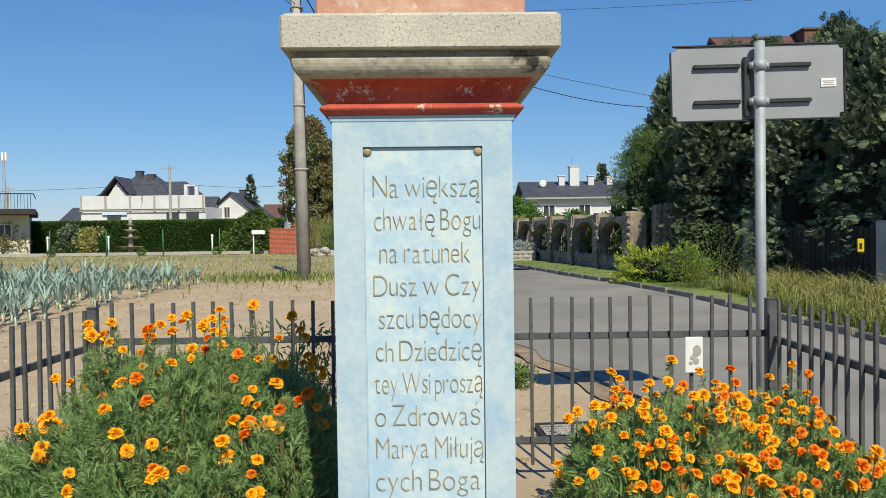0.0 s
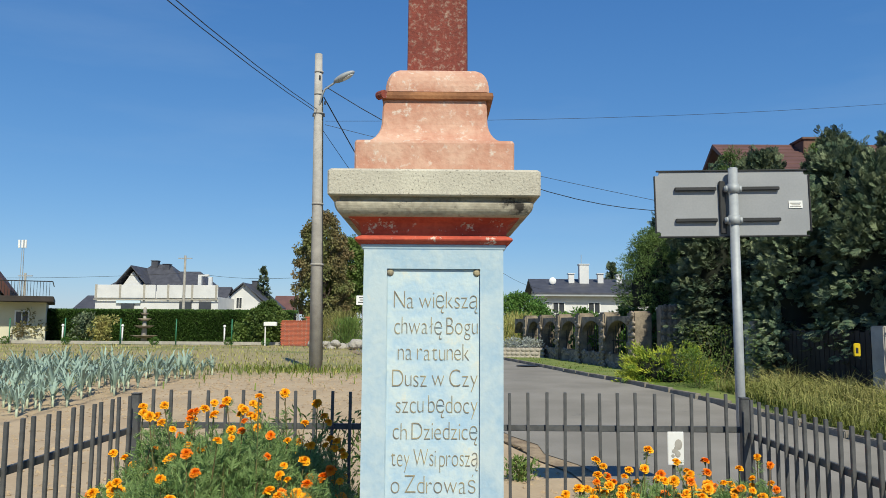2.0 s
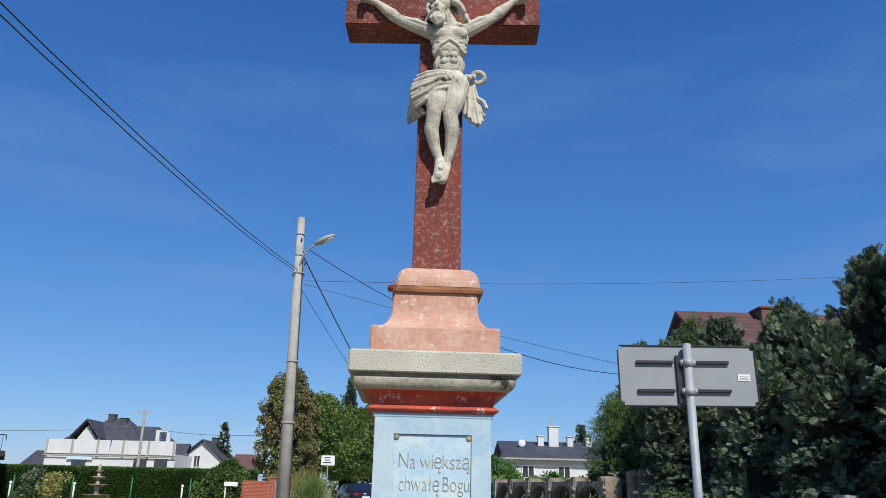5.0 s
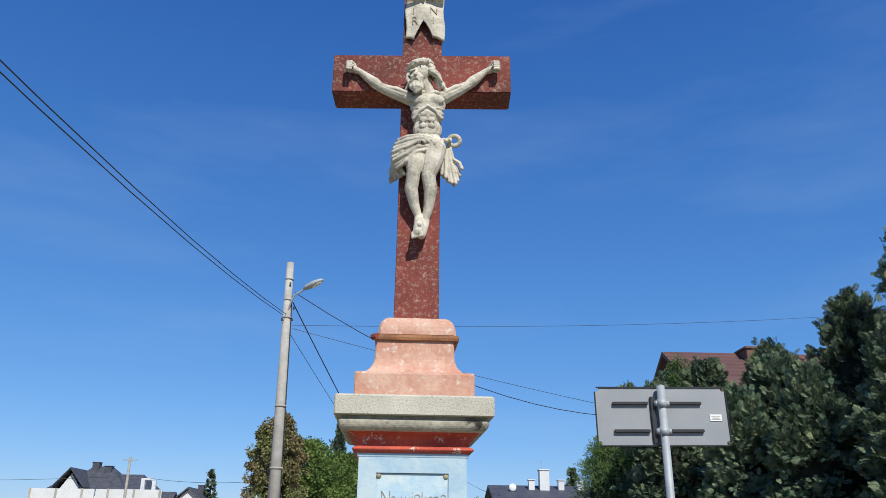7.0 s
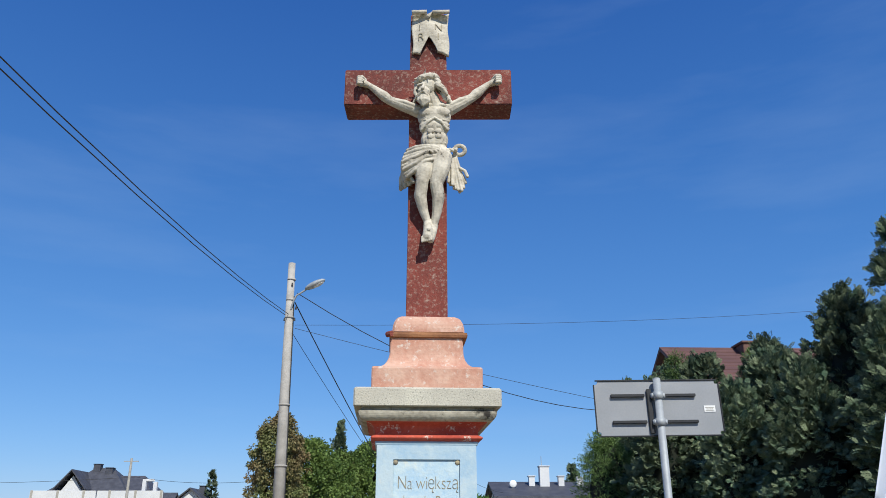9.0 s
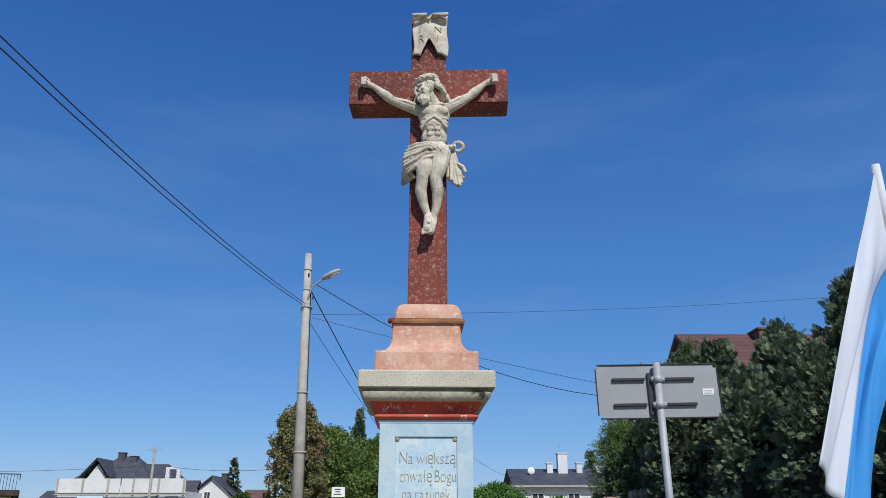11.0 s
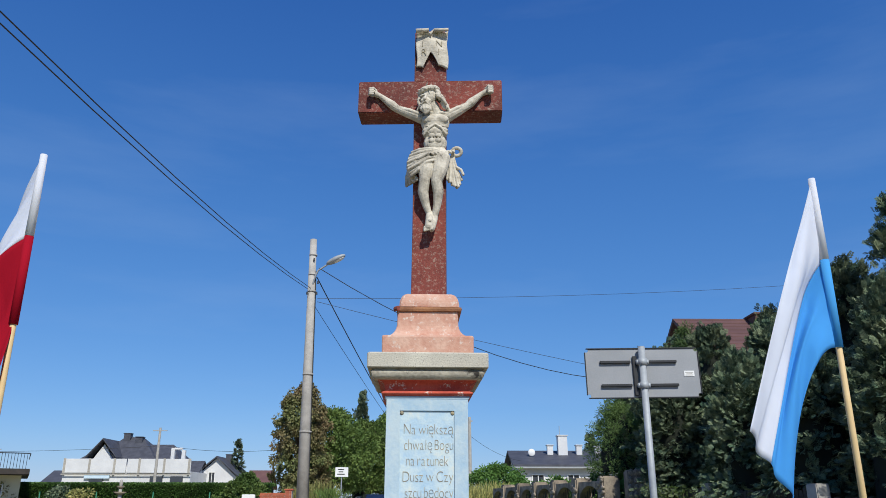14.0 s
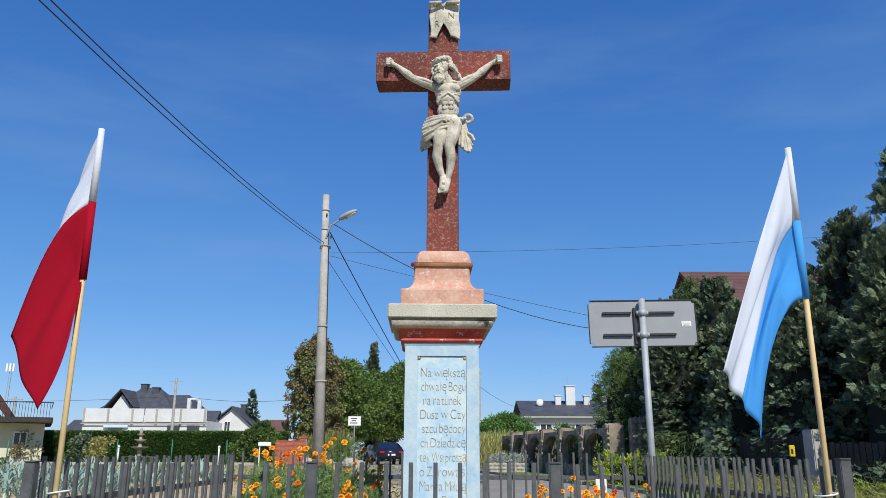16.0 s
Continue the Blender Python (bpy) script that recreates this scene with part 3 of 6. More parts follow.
    chain((-0.062, -0.25, 4.143, 0.008), (-0.03, -0.262, 4.146, 0.008), (0.012, -0.252, 4.15, 0.008))
    for sx in (-1, 1):
        oval((-0.026 + sx * 0.024, -0.25, 4.103), 0.015, (1, 0.7, 0.8))
        chain((-0.03 + sx * 0.006, -0.272, 4.083, 0.008), (-0.03 + sx * 0.026, -0.258, 4.065, 0.008))
    r = random.Random(4)
    for k in range(13):
        a = -1 + k / 6
        chain((-0.025 + 0.034 * a, -0.258 + 0.022 * a * a, 4.066, 0.010), (-0.026 + 0.03 * a + r.uniform(-0.006, 0.006), -0.262 + 0.02 * a * a + r.uniform(-0.006, 0.006), 4.03, 0.011), (-0.026 + 0.016 * a, -0.25 + r.uniform(-0.006, 0.006), 3.992 + 0.014 * abs(a), 0.006))
    # twisted wreath
    for ph in (0.0, 2.1, 4.2):
        ring = []
        for k in range(41):
            a = k / 40 * 2 * math.pi
            w = 9 * a + ph
            q = 0.068 + 0.010 * math.cos(w)
            ring.append((-0.006 + q * math.cos(a), -0.2 + q * math.sin(a), 4.2 + 0.014 * math.sin(w) + 0.016 * math.cos(a), 0.0095))
        chain(*ring)
    for k in range(16):
        a, ln = r.uniform(0, 6.28), r.uniform(0.085, 0.1)
        chain((-0.006 + 0.07 * math.cos(a), -0.2 + 0.07 * math.sin(a), 4.2, 0.006), (-0.006 + ln * math.cos(a + 0.3), -0.2 + ln * math.sin(a + 0.3), 4.2 + r.uniform(-0.02, 0.035), 0.003))
    # wavy hair
    for k in range(11):
        d, f = r.uniform(-0.03, 0.03), k / 10
        chain(*[(0.045 + 0.022 * f + (0.065 + 0.03 * f) * v + 0.016 * math.sin(8 * v + k), -0.235 + 0.075 * f - 0.02 * math.sin(3 * v), 4.19 - (0.10 + 0.075 * f) * v + 0.01 * math.cos(9 * v + 2 * k), 0.018 - 0.008 * v) for v in (0, 0.2, 0.4, 0.6, 0.8, 1.0)])
        if k < 7:
            chain(*[(-0.066 - 0.014 * v + 0.01 * math.sin(7 * v + k), -0.225 + 0.08 * f + d * 0.3, 4.18 - (0.10 + 0.08 * f) * v, 0.013 - 0.006 * v) for v in (0, 0.25, 0.5, 0.75, 1.0)])
    for k in range(14):
        a = k / 14 * 6.28
        chain((0.0, -0.195, 4.238, 0.012), (0.035 * math.cos(a), -0.195 + 0.035 * math.sin(a), 4.228, 0.012), (0.058 * math.cos(a + 0.3), -0.198 + 0.058 * math.sin(a + 0.3), 4.2, 0.012))
    # legs and crossed feet
    chain((-0.012, -0.165, 3.66, 0.066), (-0.022, -0.19, 3.56, 0.056), (-0.031, -0.2, 3.477, 0.041), (-0.042, -0.178, 3.39, 0.04), (-0.022, -0.155, 3.3, 0.03), (0.004, -0.145, 3.225, 0.022))
    chain((0.092, -0.165, 3.66, 0.068), (0.08, -0.19, 3.56, 0.058), (0.057, -0.2, 3.467, 0.042), (0.07, -0.178, 3.385, 0.04), (0.06, -0.155, 3.29, 0.03), (0.043, -0.142, 3.21, 0.022))
    for x, z in ((-0.032, 3.48), (0.056, 3.47)):
        oval((x, -0.226, z), 0.023, (1, 0.7, 1.15))
        chain((x - 0.002, -0.222, z - 0.03, 0.009), (x, -0.205, z - 0.1, 0.007), (x * 0.6 + 0.01, -0.168, z - 0.22, 0.006))
    chain((0.004, -0.147, 3.22, 0.026), (0.006, -0.17, 3.165, 0.03), (0.002, -0.178, 3.118, 0.031))
    chain((0.043, -0.14, 3.205, 0.025), (0.034, -0.15, 3.16, 0.026), (0.022, -0.152, 3.115, 0.026))
    for k in range(5):
        chain((-0.026 + 0.0135 * k, -0.186, 3.112, 0.011), (-0.027 + 0.0135 * k, -0.192, 3.084 + 0.003 * k, 0.0085))
    oval((0.012, -0.203, 3.16), 0.012, (1, 0.7, 1))
    # cloth round the loins: sweeping folds gathered under a rope
    oval((-0.055, -0.165, 3.63), 0.092, (1.05, 0.62, 1.0))
    for k in range(15):
        u, deep = k / 14, 0.012 * (k % 2) + 0.006 * math.sin(k * 1.7)
        chain((0.072 - 0.02 * u, -0.218, 3.705 - 0.075 * u, 0.008), (0.0 - 0.01 * u, -0.228 + deep, 3.715 - 0.11 * u, 0.0125), (-0.07, -0.214 + deep, 3.712 - 0.16 * u, 0.0135), (-0.125 - 0.03 * math.sin(math.pi * u), -0.178 + deep, 3.708 - 0.19 * u, 0.0125), (-0.135 - 0.025 * math.sin(math.pi * u), -0.125, 3.70 - 0.185 * u, 0.012))
    for k in range(7):
        chain((-0.115 - 0.006 * k, -0.17 + 0.008 * k, 3.60, 0.013), (-0.12 - 0.008 * k, -0.172 + 0.01 * k + 0.012 * (k % 2), 3.54, 0.014), (-0.085 - 0.014 * k, -0.17 + 0.012 * k + 0.012 * (k % 2), 3.492 - 0.003 * k + 0.008 * (k % 2), 0.012))
    for ph in (0.0, math.pi):
        chain(*[(0.02 + 0.165 * v, -0.238 + 0.07 * v + 0.008 * math.cos(20 * v + ph), 3.668 + 0.05 * v + 0.008 * math.sin(20 * v + ph), 0.0085) for v in [j / 16 for j in range(17)]])
    chain(*[(0.205 + 0.034 * math.cos(a), -0.15 - 0.012 * math.sin(a), 3.722 + 0.027 * math.sin(a), 0.014) for a in [j / 14 * 2 * math.pi for j in range(15)]])
    for k in range(11):
        w = k / 10
        wave = 0.016 * math.sin(2.4 * k)
        foot = 3.505 - 0.065 * math.sin(min(1, w / 0.72) * math.pi / 2) + 0.095 * max(0, w - 0.72) / 0.28
        chain((0.15 + 0.03 * w, -0.14, 3.69, 0.008), (0.146 + 0.055 * w, -0.14 + wave * 0.6, 3.60, 0.010), (0.137 + 0.1 * w, -0.138 + wave, foot + 0.04, 0.0105), (0.134 + 0.118 * w, -0.142 + wave, foot, 0.011))
    me = soup(V, F, M_FIGURE, "crucifix_figure")
    ob = new("crucifix_figure", me)
    ob.matrix_world = pose(SX, SY, 0, 0, 0, STURN) @ CROSS
    rm = ob.modifiers.new("weld", "REMESH")
    rm.mode, rm.voxel_size, rm.use_smooth_shade = "VOXEL", 0.003, True
    sm = ob.modifiers.new("worn", "SMOOTH")
    sm.factor, sm.iterations = 0.4, 1
    tagged(ob, "cream stone carved figure mounted on the red cross", "statue")


figure()


# ---- iron fence ----
FX0, FX1, FY0, FY1 = -2.15, 2.0, 0.83, 4.67


def picket_mesh(h, w=0.02):
    bm = B()
    box(bm, 0, 0, 0, w, w, h, 0.002)
    return mesh_of(bm, M_IRON, "picket")


PICKET, GATEPICKET = picket_mesh(1.03), picket_mesh(0.98, 0.022)


def post_mesh(h):
    bm = B()
    box(bm, 0, 0, 0, 0.056, 0.056, h, 0.004)
    box(bm, 0, 0, h, 0.06, 0.06, 0.008, 0.002)
    return mesh_of(bm, M_IRON, "post")


POST, FRONTPOST = post_mesh(1.10), post_mesh(1.075)


def fence(a, b, step, label, posts=(), name="iron_fence", z=0.1, top=0.89, low=0.245):
    a, b = Vector(a), Vector(b)
    d = b - a
    ob = thing(name, a.x, a.y, 0, label, "fence", math.degrees(math.atan2(d.y, d.x)), "iron fence round the shrine")
    n = int(d.length / step)
    for k in range(1, n + 1):
        x = k * d.length / (n + 1)
        p = part("picket", PICKET, M_IRON, ob)
        p.matrix_local = pose(x, 0, z + 0.004 * math.sin(k * 7.7), 0.5 * math.sin(k * 3.1), 0.4 * math.sin(k * 5.3), 0)
    for h in (top, low):
        bm = B()
        box(bm, d.length / 2, 0.0225, h - 0.02, d.length - 0.02, 0.024, 0.04, 0.003)
        part("rail", bm, M_IRON, ob)
    for x in posts:
        p = part("post", POST if top > 0.85 and a.y > 1 else FRONTPOST, M_IRON, ob)
        p.matrix_local = pose(x * d.length, 0.0, 0)
    return ob


fence((FX0, FY1), (FX1, FY1), 0.1225, "dark grey iron picket fence at the field side", (0, 1))
fence((FX0, FY0), (FX0, FY1), 0.13, "dark grey iron picket fence beside the taller flower bed", (0,), z=0.07, top=0.86, low=0.22)
fence((FX1, FY1), (FX1, FY0), 0.13, "dark grey iron picket fence beside the lane", (1,), z=0.07, top=0.86, low=0.22)
fence((FX0, FY0), (-0.72, FY0), 0.13, "front dark grey iron picket fence panel with gate post", (1,), z=0.04, top=0.83, low=0.2)
fence((0.52, FY0), (FX1, FY0), 0.13, "front dark grey iron picket fence panel with hinge post", (0,), z=0.04, top=0.83, low=0.2)


def gate():
    ob = thing("iron_gate", -0.68, FY0, 0, "closed dark grey iron picket gate between two posts", "gate", 0)
    for k in range(9):
        p = part("picket", GATEPICKET, M_IRON, ob)
        p.matrix_local = pose(0.09 + k * 0.1255, 0, 0.1)
    for h in (0.84, 0.24):
        bm = B()
        box(bm, 0.58, 0.024, h, 1.14, 0.024, 0.04, 0.003)
        part("rail", bm, M_IRON, ob)
    bm = B()
    rod(bm, (1.14, -0.03, 0.6), (1.14, -0.03, 0.72), 0.008)
    box(bm, 1.14, -0.012, 0.55, 0.03, 0.02, 0.2, 0.003)
    part("latch", bm, M_BLACK, ob)


gate()


# ---- road sign seen from behind ----
def road_sign():
    ob = thing("road_sign", 2.235, 5.36, 0, "back of a wide grey road sign on a galvanised post", "sign", 0.5)
    bm = B()
    rod(bm, (0, 0, -0.2), (-0.01, 0, 2.83), 0.036, seg=20)
    ball(bm, (-0.01, 0, 2.83), 0.037, (1, 1, 0.3), 16)
    part("post", bm, M_STEEL, ob, "galvanised tube post", True)
    tilt = pose(0.05, 0, 0, 0, -1.0, 0)
    bm = B()
    box(bm, 0.0, 0.07, 2.30, 1.235, 0.006, 0.53, 0.0, tilt)
    es = [e for e in bm.edges if abs(e.verts[0].co.y - e.verts[1].co.y) > 0.004]
    bmesh.ops.bevel(bm, geom=es, offset=0.04, segments=5, affect="EDGES")
    board = part("board", bm, M_SIGN, ob, "grey sheet metal back with dark folded rim")
    bm = B()
    for x, z, sx, sz in ((0, 2.293, 1.20, 0.012), (0, 2.822, 1.20, 0.012), (-0.615, 2.33, 0.010, 0.46), (0.615, 2.33, 0.010, 0.46)):
        box(bm, x, 0.066, z, sx, 0.022, sz, 0.003, tilt)
    part("rim", bm, M_BLACK, board)
    # rails in black, which takes in the shadow line below each one
    for z in (2.415, 2.665):
        for x0, x1 in ((-0.46, -0.13), (0.03, 0.37)):
            bm = B()
            box(bm, (x0 + x1) / 2, 0.05, z, x1 - x0, 0.03, 0.028, 0.004, tilt)
            part("stiffening_rail", bm, M_BLACK, board)
        bm = B()
        rod(bm, (-0.01, 0, z - 0.03), (-0.01, 0, z + 0.04), 0.046, seg=18)
        box(bm, -0.06, 0.02, z - 0.02, 0.03, 0.05, 0.05, 0.005)
        box(bm, 0.045, 0.02, z - 0.02, 0.03, 0.05, 0.05, 0.005)
        part("clamp", bm, M_STEEL, ob, "steel pipe clamp", True)
    # dark upright strip on the board, just left of the post
    bm = B()
    box(bm, -0.085, 0.05, 2.32, 0.045, 0.03, 0.42, 0.004, tilt)
    part("dark_board_strip", bm, M_BLACK, board)
    bm = B()
    box(bm, 0.50, 0.0625, 2.52, 0.11, 0.003, 0.06, 0.0, tilt)
    sticker = part("sticker", bm, M_PLASTIC_W, board, "small white maker's sticker")
    for k in range(3):
        bm = B()
        box(bm, 0.50, 0.0595, 2.532 + 0.013 * k, 0.085 - 0.02 * (k % 2), 0.002, 0.005, 0.0, tilt)
        part("print_bar", bm, M_CONCRETE, sticker)


road_sign()


# ---- street pole and cables ----
PX, PY = -3.78, 20.5


def street_pole():
    z0 = G(PX, PY)
    ob = thing("street_lamp_pole", PX, PY, z0, "tapered round concrete utility pole with a street lamp", "utility pole")
    bm = B()
    rod(bm, (0.05, 0, -0.3), (-0.07, 0, 8.95), 0.19, 0.105, 22)
    part("pole", bm, M_CONCRETE, ob, "stained spun concrete pole", True)
    for z, r in ((7.2, 0.125), (7.75, 0.12), (8.4, 0.116), (2.9, 0.172), (4.6, 0.153)):
        bm = B()
        rod(bm, (-0.012 * z + 0.05, 0, z), (-0.012 * z + 0.05, 0, z + 0.05), r + 0.012, seg=20)
        part("band", bm, M_CONCRETE, ob, smooth=True)
    tube("conduit", [(0.22, -0.03, 0.3), (0.09, -0.03, 7.0), (0.06, -0.02, 7.9)], 0.018, M_CABLE, ob)
    tube("lamp_arm", [(0.0, -0.1, 7.45), (0.08, -0.16, 7.7), (0.16, -0.2, 7.86), (0.45, -0.3, 8.02)], 0.028, M_STEEL, ob)
    bm = B()
    ball(bm, (0, 0, 0), 0.17, (2.0, 0.85, 0.55), 16, pose(0.72, -0.36, 8.17, 0, -24, -12))
    head = part("lamp_head", bm, M_STEEL, ob, "grey street lamp head", True)
    bm = B()
    ball(bm, (0.05, 0, -0.045), 0.13, (1.8, 0.8, 0.42), 14, pose(0.72, -0.36, 8.17, 0, -24, -12))
    part("lens", bm, M_PLASTIC_W, head, "milky lamp lens", True)
    for x, z in ((0.14, 7.1), (-0.16, 7.1), (0.16, 7.45), (0.0, 8.2)):
        bm = B()
        rod(bm, (x, -0.12, z), (x, -0.12, z + 0.09), 0.03, 0.02, 8)
        part("insulator", bm, M_BLACK, ob)


street_pole()


def cables():
    runs = [((PX - 0.15, PY, 7.6), (-6.2, -18.0, 7.0), 1.09, 0.009), ((PX - 0.05, PY, 7.62), (-6.14, -18.0, 7.1), 1.09, 0.009),
            ((PX + 0.15, PY, 8.3), (10.0, 28.0, 6.0), 1.2, 0.013), ((PX + 0.15, PY, 7.2), (13.0, 24.0, 4.5), 0.2, 0.007),
            ((PX + 0.1, PY, 8.0), (-1.0, 34.0, 3.6), 0.1, 0.017), ((PX + 0.05, PY, 7.1), (-0.6, 33.0, 3.0), 0.1, 0.008),
            ((PX + 0.15, PY, 7.3), (26.0, 30.0, 11.5), 0.4, 0.006), ((-33.0, 95.0, 7.9), (-9.0, 76.0, 7.0), 0.8, 0.02), ((-80, 88, 7.5), (-33, 95, 7.9), 0.8, 0.02), ((3.12, 62.0, 6.54), (8.2, 69.6, 4.9), 0.35, 0.014)]
    for a, b, d, r in runs:
        ob = tube("overhead_cable", sag(a, b, d), r, M_CABLE)
        tagged(ob, "thin black overhead cable strung from the pole", "cable", "overhead cables")


cables()


# ---- foliage ----
def leaf_quads(P, D, L, W, rng):
    """Pointed leaves: base, two sides, tip."""
    n = len(P)
    D = D / np.linalg.norm(D, axis=1)[:, None]
    S = np.cross(D, rng.normal(size=(n, 3)))
    S /= np.linalg.norm(S, axis=1)[:, None] + 1e-9
    L, W = np.broadcast_to(L, n)[:, None], np.broadcast_to(W, n)[:, None]
    V = np.stack([P, P + D * L * 0.5 + S * W, P + D * L, P + D * L * 0.5 - S * W], 1).reshape(-1, 3)
    F = np.arange(4 * n).reshape(-1, 4)
    return V, F


def quads_mesh(V, F, material, name):
    me = bpy.data.meshes.new(name)
    me.vertices.add(len(V))
    me.vertices.foreach_set("co", np.asarray(V, np.float32).ravel())
    me.loops.add(F.size)
    me.loops.foreach_set("vertex_index", F.astype(np.int32).ravel())
    me.polygons.add(len(F))
    me.polygons.foreach_set("loop_start", np.arange(0, F.size, F.shape[1], dtype=np.int32))
    me.update(calc_edges=True)
    me.materials.append(material)
    return me


def clumps(rng, centres, radii, per, leaf, wide, up=0.2):
    """Leaves in the outer shells of many small clumps."""
    P, D = [], []
    for c, r in zip(centres, radii):
        d = rng.normal(size=(per, 3))
        d /= np.linalg.norm(d, axis=1)[:, None]
        P.append(np.asarray(c) + d * r * rng.uniform(0.45, 1.0, (per, 1)))
        D.append(d + rng.normal(size=(per, 3)) * 0.5 + np.array([0, 0, up]))
    P, D = np.concatenate(P), np.concatenate(D)
    n = len(P)
    return leaf_quads(P, D, leaf * rng.uniform(0.6, 1.3, n), wide * rng.uniform(0.6, 1.3, n), rng)


# Closed core that fills the crown; its near-black colour paints the shade between boughs.
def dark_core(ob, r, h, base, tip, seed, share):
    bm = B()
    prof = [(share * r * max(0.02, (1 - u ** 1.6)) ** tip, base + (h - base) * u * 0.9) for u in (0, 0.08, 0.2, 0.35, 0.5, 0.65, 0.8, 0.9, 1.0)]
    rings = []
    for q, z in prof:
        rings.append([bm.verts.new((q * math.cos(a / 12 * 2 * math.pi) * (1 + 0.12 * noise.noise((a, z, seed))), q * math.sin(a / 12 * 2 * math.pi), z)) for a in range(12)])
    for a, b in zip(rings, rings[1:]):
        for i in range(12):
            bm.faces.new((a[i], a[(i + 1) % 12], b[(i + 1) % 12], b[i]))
    part("shade_core", bm, M_SHADE_CORE, ob, "near-black core coloured as the shade inside the crown", True)


def conifer(name, x, y, h, r, label, seed, material, base=0.3, tip=0.7, boughs=130, fronds=26, size=0.26, core=0.6):
    """Boughs that leave the trunk, hang and turn up at the tip, each set with flat fan-shaped sprays."""
    rng = np.random.default_rng(seed)
    ob = thing(name, x, y, G(x, y), label, "tree")
    bm = B()
    rod(bm, (0, 0, -0.2), (0, 0, h * 0.92), 0.16, 0.02, 10)
    part("trunk", bm, M_BARK, ob, smooth=True)
    u = rng.uniform(0, 1, boughs) ** 0.95
    z = base + (h - base) * u
    reach = r * (1 - u ** 1.7) ** tip * rng.uniform(0.72, 1.15, boughs) + 0.08
    az = rng.uniform(0, 2 * math.pi, boughs)
    k = np.repeat(np.arange(boughs), fronds)
    n = len(k)
    v = rng.uniform(0.2, 1, n) ** 0.6
    out = np.stack([np.cos(az[k]), np.sin(az[k]), np.zeros(n)], 1)
    side = np.stack([-np.sin(az[k]), np.cos(az[k]), np.zeros(n)], 1)
    wide = (0.13 + 0.22 * v * (1 - 0.6 * u[k])) * min(1.0, r / 1.3)
    Pt = out * (reach[k] * v)[:, None] + side * (rng.normal(0, 1, n) * wide * 0.75)[:, None]
    Pt[:, 2] += z[k] + reach[k] * (0.10 * v - 0.42 * v ** 2 * (1 - u[k])) + rng.normal(0, 0.10, n) * min(1.0, r)
    D = out * 0.8 + side * rng.normal(0, 0.55, n)[:, None] + rng.normal(0, 0.25, (n, 3))
    D[:, 2] += rng.uniform(-0.45, 0.45, n) + 1.5 * u[k] ** 3
    # the leader and lesser spires round it
    lead = [np.stack([rng.normal(0, 0.05, 26), rng.normal(0, 0.05, 26), h * rng.uniform(0.86, 1.0, 26)], 1)]
    for q in range(9):
        a, w = rng.uniform(0, 2 * math.pi), rng.uniform(0.3, 0.8)
        top = base + (h - base) * (1 - w ** 2.2) * rng.uniform(0.9, 1.06)
        lead.append(np.stack([w * r * math.cos(a) + rng.normal(0, 0.06, 22), w * r * math.sin(a) + rng.normal(0, 0.06, 22), top - 0.75 * rng.uniform(0, 1, 22) ** 1.3], 1))
    lead = np.concatenate(lead)
    m = len(lead)
    Pt, D = np.concatenate([Pt, lead]), np.concatenate([D, np.stack([rng.normal(0, 0.5, m), rng.normal(0, 0.5, m), np.ones(m)], 1)])
    n += m
    D /= np.linalg.norm(D, axis=1)[:, None]
    L = size * rng.uniform(0.6, 1.25, n)
    S = np.cross(D, rng.normal(0, 0.45, (n, 3)) + np.array([0, 0, 1.0]) + np.concatenate([out, np.zeros((m, 3))]) * 0.8)
    S /= np.linalg.norm(S, axis=1)[:, None] + 1e-9
    N = np.cross(S, D)
    V = []
    for w, sg, ln in ((0, 0, 0.95), (0.1, 1, 0.5), (0.1, -1, 0.5), (0.3, 1, 0.5), (0.3, -1, 0.5), (0.52, 1, 0.4), (0.52, -1, 0.4), (0.72, 1, 0.3), (0.72, -1, 0.3)):
        b = Pt + D * (L * w)[:, None]
        d = D * (1.0 if sg == 0 else 0.72) + S * (0.7 * sg) + N * rng.normal(-0.12, 0.12, n)[:, None]
        q = np.cross(N, d) * (L * (0.055 if sg == 0 else 0.085))[:, None]
        e = d * (L * ln)[:, None]
        V.append(np.stack([b, b + e * 0.55 + q, b + e, b + e * 0.55 - q], 1))
    V = np.concatenate(V).reshape(-1, 3)
    part("crown", quads_mesh(V, np.arange(len(V)).reshape(-1, 4), material, "crown"), material, ob)
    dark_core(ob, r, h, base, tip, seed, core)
    return ob


def pine(name, x, y, h, r, label, seed, material, per=46, base=0.0, tip=0.8, n=210, leaf=0.17, wide=0.2):
    rng = np.random.default_rng(seed)
    z0 = G(x, y)
    ob = thing(name, x, y, z0, label, "tree")
    bm = B()
    rod(bm, (0, 0, -0.2), (0, 0, h * 0.92), 0.16, 0.02, 10)
    part("trunk", bm, M_BARK, ob, smooth=True)
    cs, rs = [], []
    for k in range(n):
        u = rng.uniform(0, 1) ** 1.15
        z = base + (h - base) * u
        rad = r * (1 - u ** 1.6) ** tip * rng.uniform(0.62, 1.05) + 0.05
        a = rng.uniform(0, 2 * math.pi)
        cs.append((rad * math.cos(a), rad * math.sin(a), z + rng.uniform(-0.1, 0.1)))
        rs.append(rng.uniform(0.14, 0.46) * (1.1 - 0.6 * u))
    V, F = clumps(rng, cs, rs, per, leaf, leaf * wide, 0.35)
    part("crown", quads_mesh(V, F, material, "crown"), material, ob)
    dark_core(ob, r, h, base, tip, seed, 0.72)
    return ob


